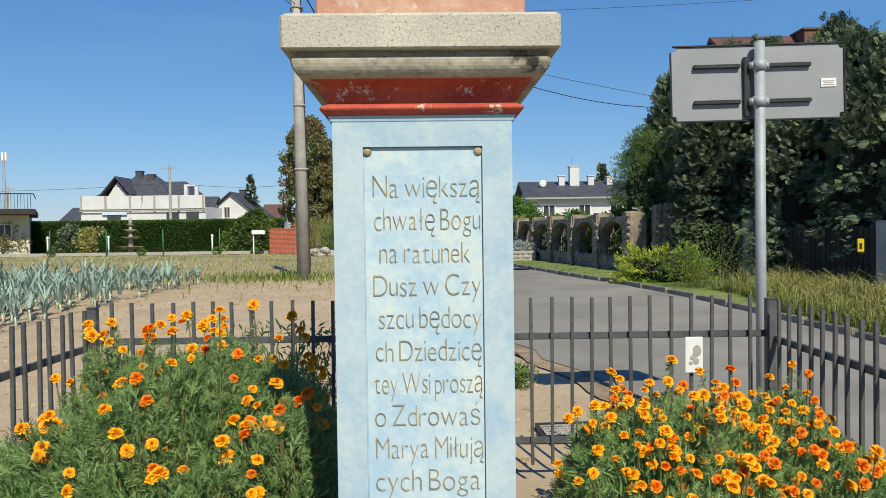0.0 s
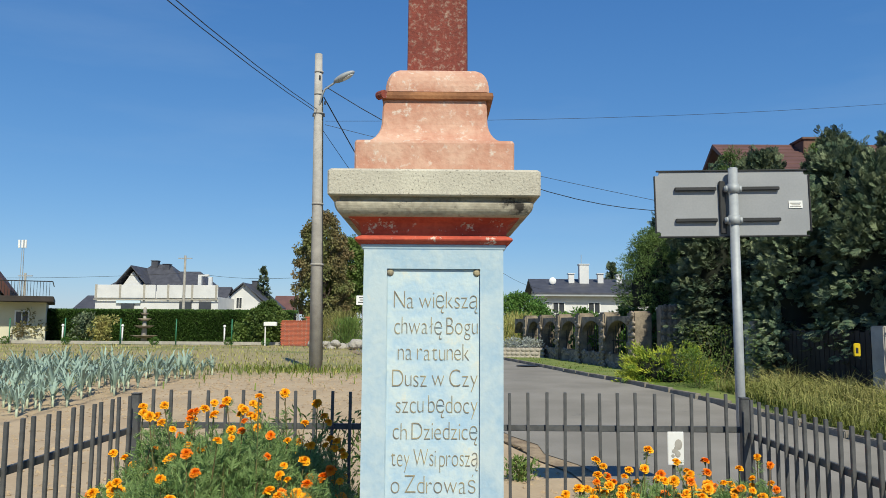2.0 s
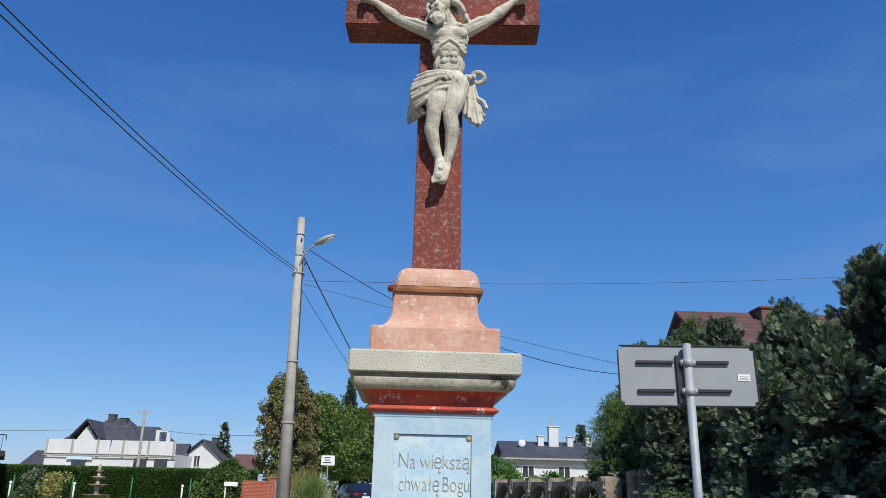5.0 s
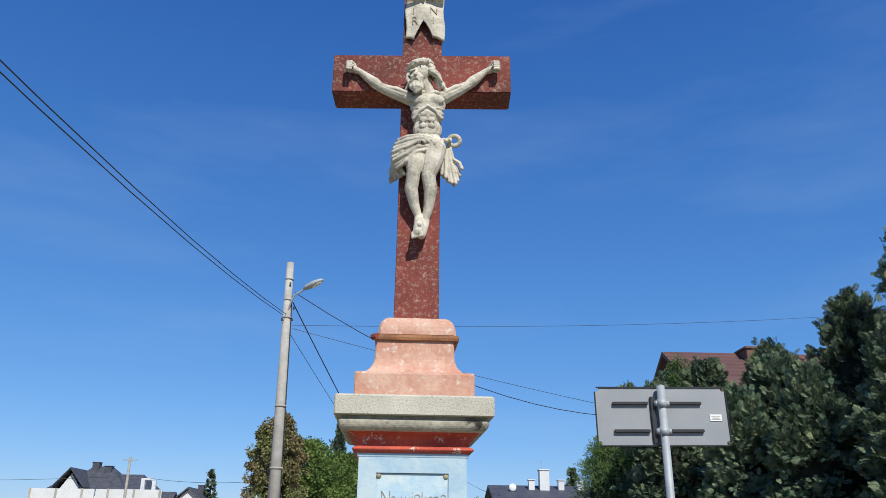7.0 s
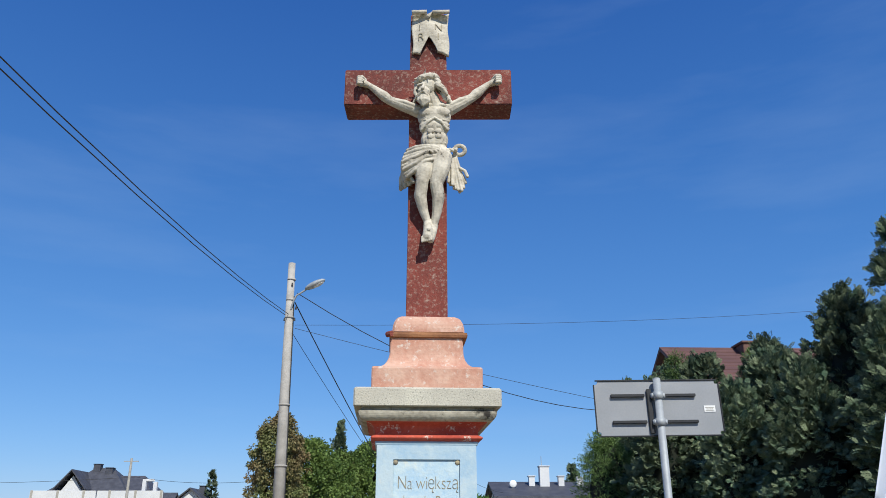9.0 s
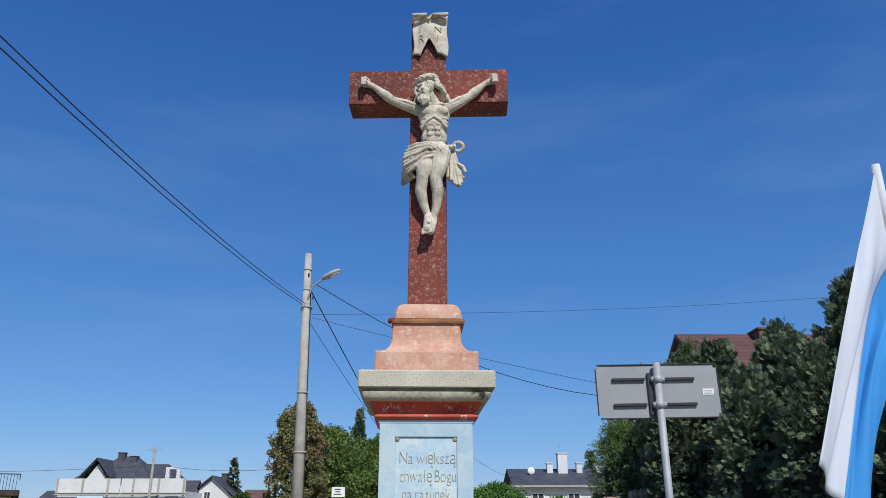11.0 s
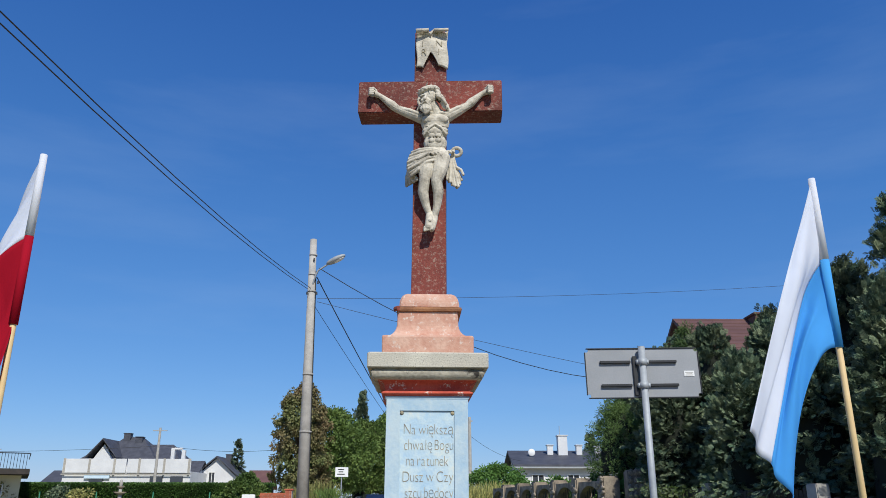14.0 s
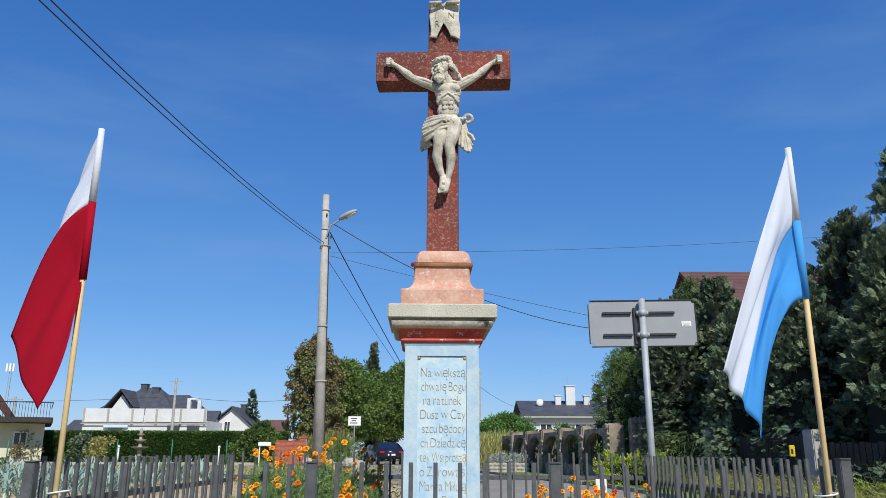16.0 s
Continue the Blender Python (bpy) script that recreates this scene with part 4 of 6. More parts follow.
def broadleaf(name, x, y, h, r, label, seed, material, n=130, per=60, leaf=0.22, low=0.25, droop=0.0):
    rng = np.random.default_rng(seed)
    ob = thing(name, x, y, G(x, y), label, "tree")
    bm = B()
    rod(bm, (0, 0, -0.2), (0.1, 0, h * 0.7), 0.03 * h, 0.01 * h, 10)
    cs, rs = [], []
    for k in range(n):
        u = rng.uniform(low, 1.0)
        w = r * math.sin(math.pi * min(1, (u - low) / (1 - low) * 0.82 + 0.16)) ** 0.7
        a, q = rng.uniform(0, 2 * math.pi), rng.uniform(0.35, 1.05) ** 0.6
        c = (w * q * math.cos(a), w * q * math.sin(a), h * u * 0.96)
        cs.append(c)
        rs.append(rng.uniform(0.09, 0.2) * r)
        if k % 9 == 0:
            rod(bm, (0.05, 0, h * u * 0.55), (c[0] * 0.9, c[1] * 0.9, c[2]), 0.008 * h, 0.003 * h, 6)
    part("trunk", bm, M_BARK, ob, smooth=True)
    V, F = clumps(rng, cs, rs, per, leaf, leaf * 0.32, -droop)
    part("crown", quads_mesh(V, F, material, "crown"), material, ob)
    return ob


for k, (x, y, h, r) in enumerate([(10.9, 13.6, 7.9, 1.6), (10.3, 15.6, 6.6, 1.6), (9.2, 17.2, 5.5, 1.55), (8.1, 19.2, 5.7, 1.5), (7.2, 20.9, 5.3, 1.35), (6.7, 18.9, 4.6, 1.0), (7.3, 24.6, 6.0, 1.1), (8.7, 24.5, 6.5, 1.4), (9.3, 12.4, 5.2, 1.35), (10.4, 20.0, 6.5, 1.6), (11.5, 17.0, 7.0, 1.6),
                                  (8.5, 14.6, 4.6, 1.25), (7.8, 16.6, 4.4, 1.15)]):
    conifer("conifer_tree", x, y, h, r, "dense dark blue-green conifer behind the board fence", 10 + k, M_CONIFER, tip=0.62, boughs=150 if y < 20 else 110, fronds=44, size=0.2)
pine("pine_tree", 6.15, 23.0, 4.1, 0.95, "lighter green pine at the end of the stone wall", 31, M_PINE, base=1.9, tip=0.5, n=150, per=120, leaf=0.12, wide=0.09)
for k, (x, y, h, r) in enumerate([(8.7, 22.8, 6.7, 0.9), (11.3, 22.6, 6.95, 1.2), (12.6, 23.6, 6.9, 1.3), (9.6, 23.4, 6.3, 0.8)]):
    pine("pine_tree", x, y, h, r, "green pine top standing before the maroon roof", 33 + k, M_PINE, base=2.0, tip=0.6, n=140, per=110, leaf=0.12, wide=0.09)
broadleaf("birch_tree", -10.7, 62.0, 10.8, 2.5, "large birch with brown autumn leaves", 40, M_BIRCH, n=330, per=90, leaf=0.22, low=0.12, droop=0.9)
broadleaf("broadleaf_tree", -8.6, 66.0, 8.8, 3.6, "round green roadside tree", 41, M_LEAF, n=260, per=95, leaf=0.25)
broadleaf("broadleaf_tree", -6.2, 72.0, 8.3, 3.2, "round green roadside tree", 42, M_LEAF, n=240, per=95, leaf=0.25)
broadleaf("broadleaf_tree", -3.4, 74.0, 9.6, 3.6, "round green roadside tree", 43, M_LEAF, n=260, per=95, leaf=0.25)
conifer("spruce_tree", -7.4, 80.0, 12.0, 2.0, "slim spruce standing above the roadside trees", 44, M_CONIFER, tip=1.5, boughs=190, fronds=16, size=0.42, core=0.4)
broadleaf("broadleaf_tree", -11.5, 47.2, 2.65, 1.3, "low bushy green tree beside the hedge", 45, M_LEAF, n=130, per=80, leaf=0.17, low=0.1)
conifer("spruce_tree", -28.0, 112.0, 9.5, 1.7, "small dark spruce beyond the houses", 46, M_CONIFER, tip=1.4, boughs=100, fronds=12, size=0.5, core=0.4)
conifer("spruce_tree", 17.1, 82.0, 7.8, 1.6, "small dark spruce beyond the white house", 47, M_CONIFER, tip=1.4, boughs=100, fronds=12, size=0.5, core=0.4)
broadleaf("broadleaf_tree", 4.4, 51.0, 3.4, 2.6, "wide green shrub at the bend of the lane", 48, M_HEDGE, n=200, per=90, leaf=0.16, low=0.05)
for k in range(6):
    u = (k + 0.5) / 6
    broadleaf("garden_shrub", 6.4 - 2.25 * u, 21.3 + 13.6 * u, 1.75 + 0.15 * math.sin(k * 2.4), 1.15, "dense dark green shrub behind the stone wall", 50 + k, M_HEDGE, n=90, per=70, leaf=0.13, low=0.03)


def hedge(name, x0, x1, y, depth, h, label, seed):
    rng = np.random.default_rng(seed)
    z0 = G(x0, y)
    ob = thing(name, x0, y, z0, label, "hedge")
    # filling box, painted near-black as the shade behind the leaves
    bm = B()
    box(bm, (x1 - x0) / 2, depth / 2, 0, x1 - x0 - 0.3, depth - 0.3, h - 0.12)
    part("shade_core", bm, M_SHADE_CORE, ob)
    n = int((x1 - x0) * 1700)
    X, Z = rng.uniform(0, x1 - x0, n), rng.uniform(0, h, n)
    Pf = np.stack([X, rng.uniform(-0.06, 0.12, n) + 0.06 * np.sin(X * 1.7), Z], 1)
    Df = np.stack([rng.normal(0, 0.5, n), -np.ones(n), rng.normal(0.4, 0.5, n)], 1)
    m = n // 2
    Pt = np.stack([rng.uniform(0, x1 - x0, m), rng.uniform(0, depth, m), h + rng.uniform(-0.14, 0.05, m)], 1)
    Dt = np.stack([rng.normal(0, 0.6, m), rng.normal(0, 0.6, m), np.ones(m)], 1)
    V, F = leaf_quads(np.concatenate([Pf, Pt]), np.concatenate([Df, Dt]), 0.12, 0.04, rng)
    part("leaves", quads_mesh(V, F, M_HEDGE, "leaves"), M_HEDGE, ob)


hedge("clipped_hedge", -27.5, -10.5, 50.0, 1.6, 2.08, "long clipped dark green hedge", 60)


# ---- houses ----
def gable_roof(bm, x0, x1, y0, y1, z, ridge, over=0.4, along="x", thick=0.18):
    if along == "x":
        a, b = (y0 - over), (y1 + over)
        m = (a + b) / 2
        pts = [((x0 - over, a, z), (x1 + over, a, z), (x1 + over, m, ridge), (x0 - over, m, ridge)), ((x0 - over, m, ridge), (x1 + over, m, ridge), (x1 + over, b, z), (x0 - over, b, z))]
    else:
        a, b = (x0 - over), (x1 + over)
        m = (a + b) / 2
        pts = [((a, y0 - over, z), (m, y0 - over, ridge), (m, y1 + over, ridge), (a, y1 + over, z)), ((m, y0 - over, ridge), (b, y0 - over, z), (b, y1 + over, z), (m, y1 + over, ridge))]
    for q in pts:
        lo = [bm.verts.new(p) for p in q]
        hi = [bm.verts.new((p[0], p[1], p[2] + thick)) for p in q]
        bm.faces.new(lo[::-1])
        bm.faces.new(hi)
        for i in range(4):
            bm.faces.new((lo[i], lo[(i + 1) % 4], hi[(i + 1) % 4], hi[i]))
    return bm


def gable_wall(bm, x0, x1, y0, y1, z, ridge, along="x"):
    """Walls up to the eaves with gables under the ridge."""
    if along == "x":
        m = (y0 + y1) / 2
        prof = [(y0, 0), (y1, 0), (y1, z), (m, ridge), (y0, z)]
        A, C = [bm.verts.new((x0, p, q)) for p, q in prof], [bm.verts.new((x1, p, q)) for p, q in prof]
    else:
        m = (x0 + x1) / 2
        prof = [(x0, 0), (x1, 0), (x1, z), (m, ridge), (x0, z)]
        A, C = [bm.verts.new((p, y0, q)) for p, q in prof], [bm.verts.new((p, y1, q)) for p, q in prof]
    bm.faces.new(A)
    bm.faces.new(C[::-1])
    for i in range(5):
        bm.faces.new((A[i], A[(i + 1) % 5], C[(i + 1) % 5], C[i]))
    return bm


def window(parent, x, y, z, w, h):
    bm = B()
    for cx, cz, sx, sz in ((x, z, w, 0.08), (x, z + h - 0.08, w, 0.08), (x - w / 2 + 0.04, z + 0.08, 0.08, h - 0.16), (x + w / 2 - 0.04, z + 0.08, 0.08, h - 0.16), (x, z + 0.08, 0.07, h - 0.16)):
        box(bm, cx, y - 0.03, cz, sx, 0.1, sz)
    f = part("window", bm, M_PLASTIC_W, parent, "white framed window")
    bm = B()
    box(bm, x, y - 0.012, z + 0.05, w - 0.1, 0.03, h - 0.1)
    part("pane", bm, M_GLASS, f)


def chimney(parent, x, y, z, w, h, material):
    bm = B()
    box(bm, x, y, z, w, w, h, 0.02)
    box(bm, x, y, z + h, w + 0.16, w + 0.16, 0.1, 0.02)
    part("chimney", bm, material, parent)


def hip_roof(bm, x0, x1, y0, y1, z, r0, r1, ridge):
    """A roof whose ridge runs along x from r0 to r1; ends slope to the eaves."""
    m = (y0 + y1) / 2
    e = [bm.verts.new(q) for q in ((x0, y0, z), (x1, y0, z), (x1, y1, z), (x0, y1, z))]
    a, b = bm.verts.new((r0, m, ridge)), bm.verts.new((r1, m, ridge))
    for f in ((e[0], e[1], b, a), (e[1], e[2], b), (e[2], e[3], a, b), (e[3], e[0], a), e[::-1]):
        bm.faces.new(f)
    return bm


def white_house():
    ob = thing("white_house", -45.0, 100.0, 0.3, "large white two-storey house with graphite roof under construction", "house")
    bm = B()
    box(bm, 5.7, 5, 0, 16.4, 9, 4.75)
    part("wall", bm, M_WHITE, ob)
    bm = B()
    box(bm, 4.6, 6.2, 4.75, 12.2, 6.6, 1.7)
    part("upper_wall", bm, M_WHITE, ob)
    for a, b in ((-2.5, 5.6), (5.75, 13.9)):
        bm = B()
        box(bm, (a + b) / 2, 0.3, 4.55, b - a, 0.2, 1.75, 0.02)
        part("parapet", bm, M_WHITE, ob)
    for k in range(6):
        bm = B()
        box(bm, -2.3 + 3.2 * k, 0.17, 4.5, 0.28, 0.06, 1.85, 0.01)
        part("pilaster", bm, M_KERB, ob, "unpainted grey parapet joint")
    bm = B()
    box(bm, 5.7, 0.16, 4.3, 16.6, 0.08, 0.14)
    part("cornice", bm, M_KERB, ob)
    part("roof", hip_roof(B(), 0.2, 8.6, 2.2, 10.4, 6.3, 2.7, 5.2, 9.5), M_ROOFDARK, ob, "graphite tiled roof")
    part("wing_roof", hip_roof(B(), 4.0, 11.5, 2.8, 9.6, 6.3, 4.6, 9.5, 8.5), M_ROOFDARK, ob)
    part("wing_roof", hip_roof(B(), -2.1, 3.6, 3.0, 9.4, 6.2, -0.8, 3.0, 7.9), M_ROOFDARK, ob)
    bm = B()
    gable_roof(bm, 0.6, 3.6, 0.9, 6.0, 6.4, 8.75, 0.5, "y")
    part("gable_roof", bm, M_ROOFDARK, ob)
    bm = B()
    gable_wall(bm, 0.8, 3.4, 1.2, 6.0, 6.3, 8.2, "y")
    part("gable_wall", bm, M_WHITE, ob)
    chimney(ob, 3.2, 6.0, 8.4, 0.9, 1.5, M_ROOFDARK)
    chimney(ob, 5.0, 5.6, 8.2, 0.9, 1.2, M_ROOFDARK)
    bm = B()
    box(bm, 1.9, 0.42, 2.6, 1.7, 0.3, 1.2)
    part("garage_opening", bm, M_GLASS, ob)
    bm = B()
    box(bm, 2.0, 0.34, 3.85, 3.2, 0.3, 0.5)
    part("blue_tarpaulin", bm, mat("pale_blue_sheet", (0.55, 0.68, 0.78), (0.5, 0.62, 0.72), 1, 0.6, 0), ob)
    for x in (9.6, 12.2):
        bm = B()
        box(bm, x, 0.44, 2.4, 1.6, 0.3, 1.75)
        part("porch_opening", bm, M_GLASS, ob)
    for x, h in ((-0.8, 1.6), (0.4, 1.6), (11.1, 3.0), (12.5, 2.7)):
        bm = B()
        box(bm, x, 1.4, 4.75, 0.45, 0.45, h)
        part("pier", bm, M_WHITE, ob)
    bm = B()
    box(bm, 11.75, 1.4, 7.45, 1.2, 0.4, 0.35, 0.1)
    part("lintel", bm, M_WHITE, ob)
    window(ob, -0.2, 2.85, 5.0, 0.9, 1.3)


white_house()


def gable_house(x, y, w, d, eave, ridge, label, along, roofmat=None, wall=None, wins=()):
    ob = thing("house", x, y, 0.27, label, "house")
    bm = B()
    gable_wall(bm, 0, w, 0, d, eave, ridge, along)
    part("wall", bm, wall or M_WHITE, ob)
    bm = B()
    gable_roof(bm, 0, w, 0, d, eave - 0.1, ridge + 0.05, 0.6, along)
    part("roof", bm, roofmat or M_ROOFDARK, ob)
    for a in wins:
        window(ob, *a)
    return ob


h = gable_house(-33.4, 108, 7.2, 8, 3.6, 6.9, "white gabled house with graphite roof", "y", wins=((3.0, 0, 3.4, 0.9, 1.6),))
chimney(h, 4.2, 4, 5.6, 0.8, 1.9, M_ROOFDARK)
gable_house(-34.2, 104, 2.4, 6, 3.9, 6.2, "narrow house with dark graphite roof", "x")
gable_house(-52.5, 106, 9.5, 8, 3.0, 5.0, "low house with dark roof behind the hedge", "x")
gable_house(-27.6, 118, 2.6, 6, 3.0, 5.5, "far house with orange-red roof", "x", M_ROOFRED)


def bungalow():
    ob = thing("house", 8.0, 70.0, 0.2, "long white bungalow with low graphite roof", "house")
    bm = B()
    gable_wall(bm, 0, 10.6, 0, 9, 4.35, 5.5, "x")
    part("wall", bm, M_WHITE, ob)
    bm = B()
    gable_roof(bm, 0, 10.6, 0, 9, 4.2, 5.75, 0.6, "x")
    part("roof", bm, M_ROOFDARK, ob, "graphite tiled roof")
    bm = B()
    box(bm, 5.3, -0.66, 4.05, 12.2, 0.12, 0.14)
    part("gutter", bm, M_STEEL, ob)
    for x in (1.75, 5.0, 7.9):
        window(ob, x, 0, 2.45, 1.15, 1.1)
    for x, w, h in ((3.4, 0.55, 1.3), (4.6, 0.9, 2.2), (6.2, 0.55, 1.3), (8.0, 0.55, 1.2)):
        chimney(ob, x, 3.2, 5.0, w, h, M_WHITE)
    tube("aerial", [(4.4, 3.2, 7.0), (4.4, 3.2, 8.2)], 0.03, M_STEEL, ob)
    bm = B()
    ball(bm, (1.5, 2.2, 5.6), 0.35, (1, 0.3, 1), 14)
    part("satellite_dish", bm, M_PLASTIC_W, ob, "white satellite dish", True)


bungalow()


def maroon_house():
    ob = thing("house", 11.6, 27.5, 0.3, "house with maroon tiled roof behind the conifers", "house")
    bm = B()
    gable_wall(bm, 0.3, 13, 0, 9, 5.9, 8.95, "x")
    part("wall", bm, M_YELLOWWALL, ob)
    roof_me = gable_roof(B(), 0.3, 13, 0, 9, 5.7, 8.95, 0.7, "x")
    roof = part("roof", roof_me, M_ROOFRED, ob, "maroon tiled roof")
    # tile courses
    bm = B()
    for k in range(14):
        u = (k + 0.5) / 14
        box(bm, 6.65, -0.7 + 5.2 * u, 5.7 + 3.25 * u + 0.17, 14.0, 0.05, 0.035)
    tagged(part("tile_course", bm, M_ROOFRED, roof), kind="stuff")
    chimney(ob, 3.6, 4.0, 8.0, 1.1, 1.1, mat("brown_brick", (0.12, 0.07, 0.055), (0.16, 0.09, 0.07), 6, 0.9, 0.3))


maroon_house()


def left_house():
    ob = thing("house", -30.85, 43.8, 0.3, "cream house with balcony and brown gable roof", "house", 27)
    bm = B()
    box(bm, 2.8, 4, 0, 7.0, 8, 2.5)
    part("wall", bm, M_YELLOWWALL, ob)
    bm = B()
    box(bm, 2.75, 3.2, 2.5, 7.9, 9.4, 0.35, 0.03)
    part("balcony_slab", bm, M_DARKWOOD, ob)
    bm = B()
    for k in range(26):
        rod(bm, (2.2 + 0.17 * k, -1.4, 2.85), (2.2 + 0.17 * k, -1.4, 3.75), 0.014, seg=5)
    rod(bm, (2.2, -1.4, 3.75), (6.6, -1.4, 3.75), 0.03, seg=6)
    rod(bm, (6.6, -1.4, 3.75), (6.6, 6, 3.75), 0.03, seg=6)
    part("balcony_rail", bm, M_BLACK, ob, "black iron balcony rail")
    bm = B()
    gable_wall(bm, -6.8, 3.7, 0.2, 8, 2.9, 10.3, "y")
    part("upper_wall", bm, M_YELLOWWALL, ob)
    bm = B()
    gable_roof(bm, -6.8, 3.7, 0.2, 8, 2.5, 10.4, 0.6, "y", 0.75)
    part("roof", bm, mat("brown_roof_tiles", (0.06, 0.024, 0.02), (0.085, 0.035, 0.028), 1.0, 0.75, 0.2), ob, "brown tiled gable roof")
    for x in (3.4, 5.0):
        window(ob, x, 0, 1.1, 0.8, 0.9)


left_house()


# ---- garden edge before the hedge ----
def garden():
    ob = thing("garden_kerb", -32, 45.6, 0.28, "low pale concrete garden kerb", "kerb", kind="structure")
    bm = B()
    box(bm, 11, 0, 0, 22, 0.2, 0.2, 0.02)
    part("kerb_block", bm, M_KERB, ob)
    m_green = mat("green_paint", (0.03, 0.16, 0.09), (0.04, 0.2, 0.11), 5, 0.5, 0)
    bm = B()
    rod(bm, (0, 0, 0), (0, 0, 1.5), 0.035, seg=8)
    ball(bm, (0, 0, 1.5), 0.04, seg=8)
    me = mesh_of(bm, m_green, "stake", True)
    for k in range(6):
        ob = thing("fence_stake", -25.6 + 3.35 * k - 1.0, 45.2, 0.3, "green painted steel fence stake", "fence post", group="garden fence stakes")
        part("stake", me, m_green, ob)
    bm = B()
    rod(bm, (0, 0, 0), (0, 0, 1.05), 0.05, seg=8)
    ball(bm, (0, 0, 1.1), 0.09, seg=10)
    me = mesh_of(bm, M_PLASTIC_W, "lamp_post", True)
    for x in (-24.0, -20.3, -14.0):
        ob = thing("garden_lamp", x, 46.4, 0.3, "short white garden lamp post", "garden lamp", group="garden lamps")
        part("lamp_post", me, M_PLASTIC_W, ob)
    for k, x in enumerate((-22.9, -17.6, -13.2, -11.0, -26.5)):
        rng = np.random.default_rng(80 + k)
        ob = thing("box_ball", x, 44.6, 0.3, "small clipped dark green box ball", "shrub", group="clipped box balls")
        V, F = clumps(rng, [(0, 0, 0.2)], [0.24], 260, 0.1, 0.03)
        part("leaves", quads_mesh(V, F, M_HEDGE, "leaves"), M_HEDGE, ob)
    # tiered fountain
    ob = thing("garden_fountain", -19.4, 47.5, 0.3, "tiered dark stone garden fountain", "fountain")
    for z, r in ((0.35, 0.85), (0.95, 0.62), (1.4, 0.42), (1.75, 0.26)):
        bm = B()
        rod(bm, (0, 0, z), (0, 0, z + 0.16), r * 0.45, r, 18)
        part("basin", bm, M_STONE, ob, smooth=True)
    bm = B()
    rod(bm, (0, 0, 0), (0, 0, 1.9), 0.2, 0.08, 10)
    ball(bm, (0, 0, 2.05), 0.14, (0.8, 0.8, 1.8), 10)
    part("stem", bm, M_KERB, ob, smooth=True)
    # garden shrubs
    for k, (x, y, h, r, m, lab) in enumerate(((-26.4, 46.6, 1.9, 0.9, M_BIRCH, "dark red-brown garden shrub"), (-23.2, 47.4, 1.8, 0.8, M_CONIFER, "small dark garden conifer"), (-21.8, 47.0, 1.5, 0.6, M_DRY, "pale variegated garden shrub"),
                                              (-29.2, 45.6, 1.6, 1.1, M_DRY, "pale garden shrub with feathery plumes"), (-13.2, 47.0, 1.2, 0.4, M_LEAF, "small round standard shrub"))):
        rng = np.random.default_rng(90 + k)
        ob = thing("garden_shrub", x, y, 0.3, lab, "shrub")
        cs = [(rng.normal(0, r * 0.4), rng.normal(0, r * 0.4), rng.uniform(0.3, h)) for q in range(26)]
        V, F = clumps(rng, cs, [r * 0.4] * 26, 50, 0.2, 0.05)
        part("leaves", quads_mesh(V, F, m, "leaves"), m, ob)


garden()


def brick_gatepost():
    ob = thing("brick_wall", -10.05, 44.5, 0.3, "low red brick gate wall with pier", "wall")
    core = B()
    box(core, 0.75, 0, 0, 1.48, 0.28, 1.42)
    box(core, 1.68, 0, 0, 0.40, 0.40, 1.62)
    core = part("core", core, M_MORTAR, ob)
    bm = B()
    box(bm, 0, 0, 0, 0.235, 0.03, 0.062, 0.004)
    me = mesh_of(bm, M_BRICK, "brick")
    for j in range(19):
        for i in range(6):
            b = part("brick", me, M_BRICK, core)
            b.location = (0.13 + 0.25 * i - 0.06 * (j % 2), -0.146, 0.02 + 0.074 * j)
    for j in range(22):
        b = part("brick", me, M_BRICK, core)
        b.location = (1.61, -0.206, 0.02 + 0.074 * j)
        b = part("brick", me, M_BRICK, core)
        b.matrix_local = pose(1.80, -0.206, 0.02 + 0.074 * j) @ Matrix.Diagonal((0.5, 1, 1, 1))
    bm = B()
    box(bm, 1.68, 0, 1.62, 0.52, 0.52, 0.09, 0.02)
    box(bm, 0.75, 0, 1.42, 1.46, 0.36, 0.06, 0.01)
    part("coping", bm, M_BRICK, ob)
    lb = thing("letter_box", -10.7, 44.4, 0.3, "white letter box on a post", "letter box")
    bm = B()
    rod(bm, (-0.3, 0, 0), (-0.3, 0, 1.2), 0.04)
    part("post", bm, M_PLASTIC_W, lb)
    bm = B()
    box(bm, 0.0, 0, 1.15, 0.75, 0.25, 0.24, 0.02)
    part("box", bm, M_PLASTIC_W, lb)


brick_gatepost()


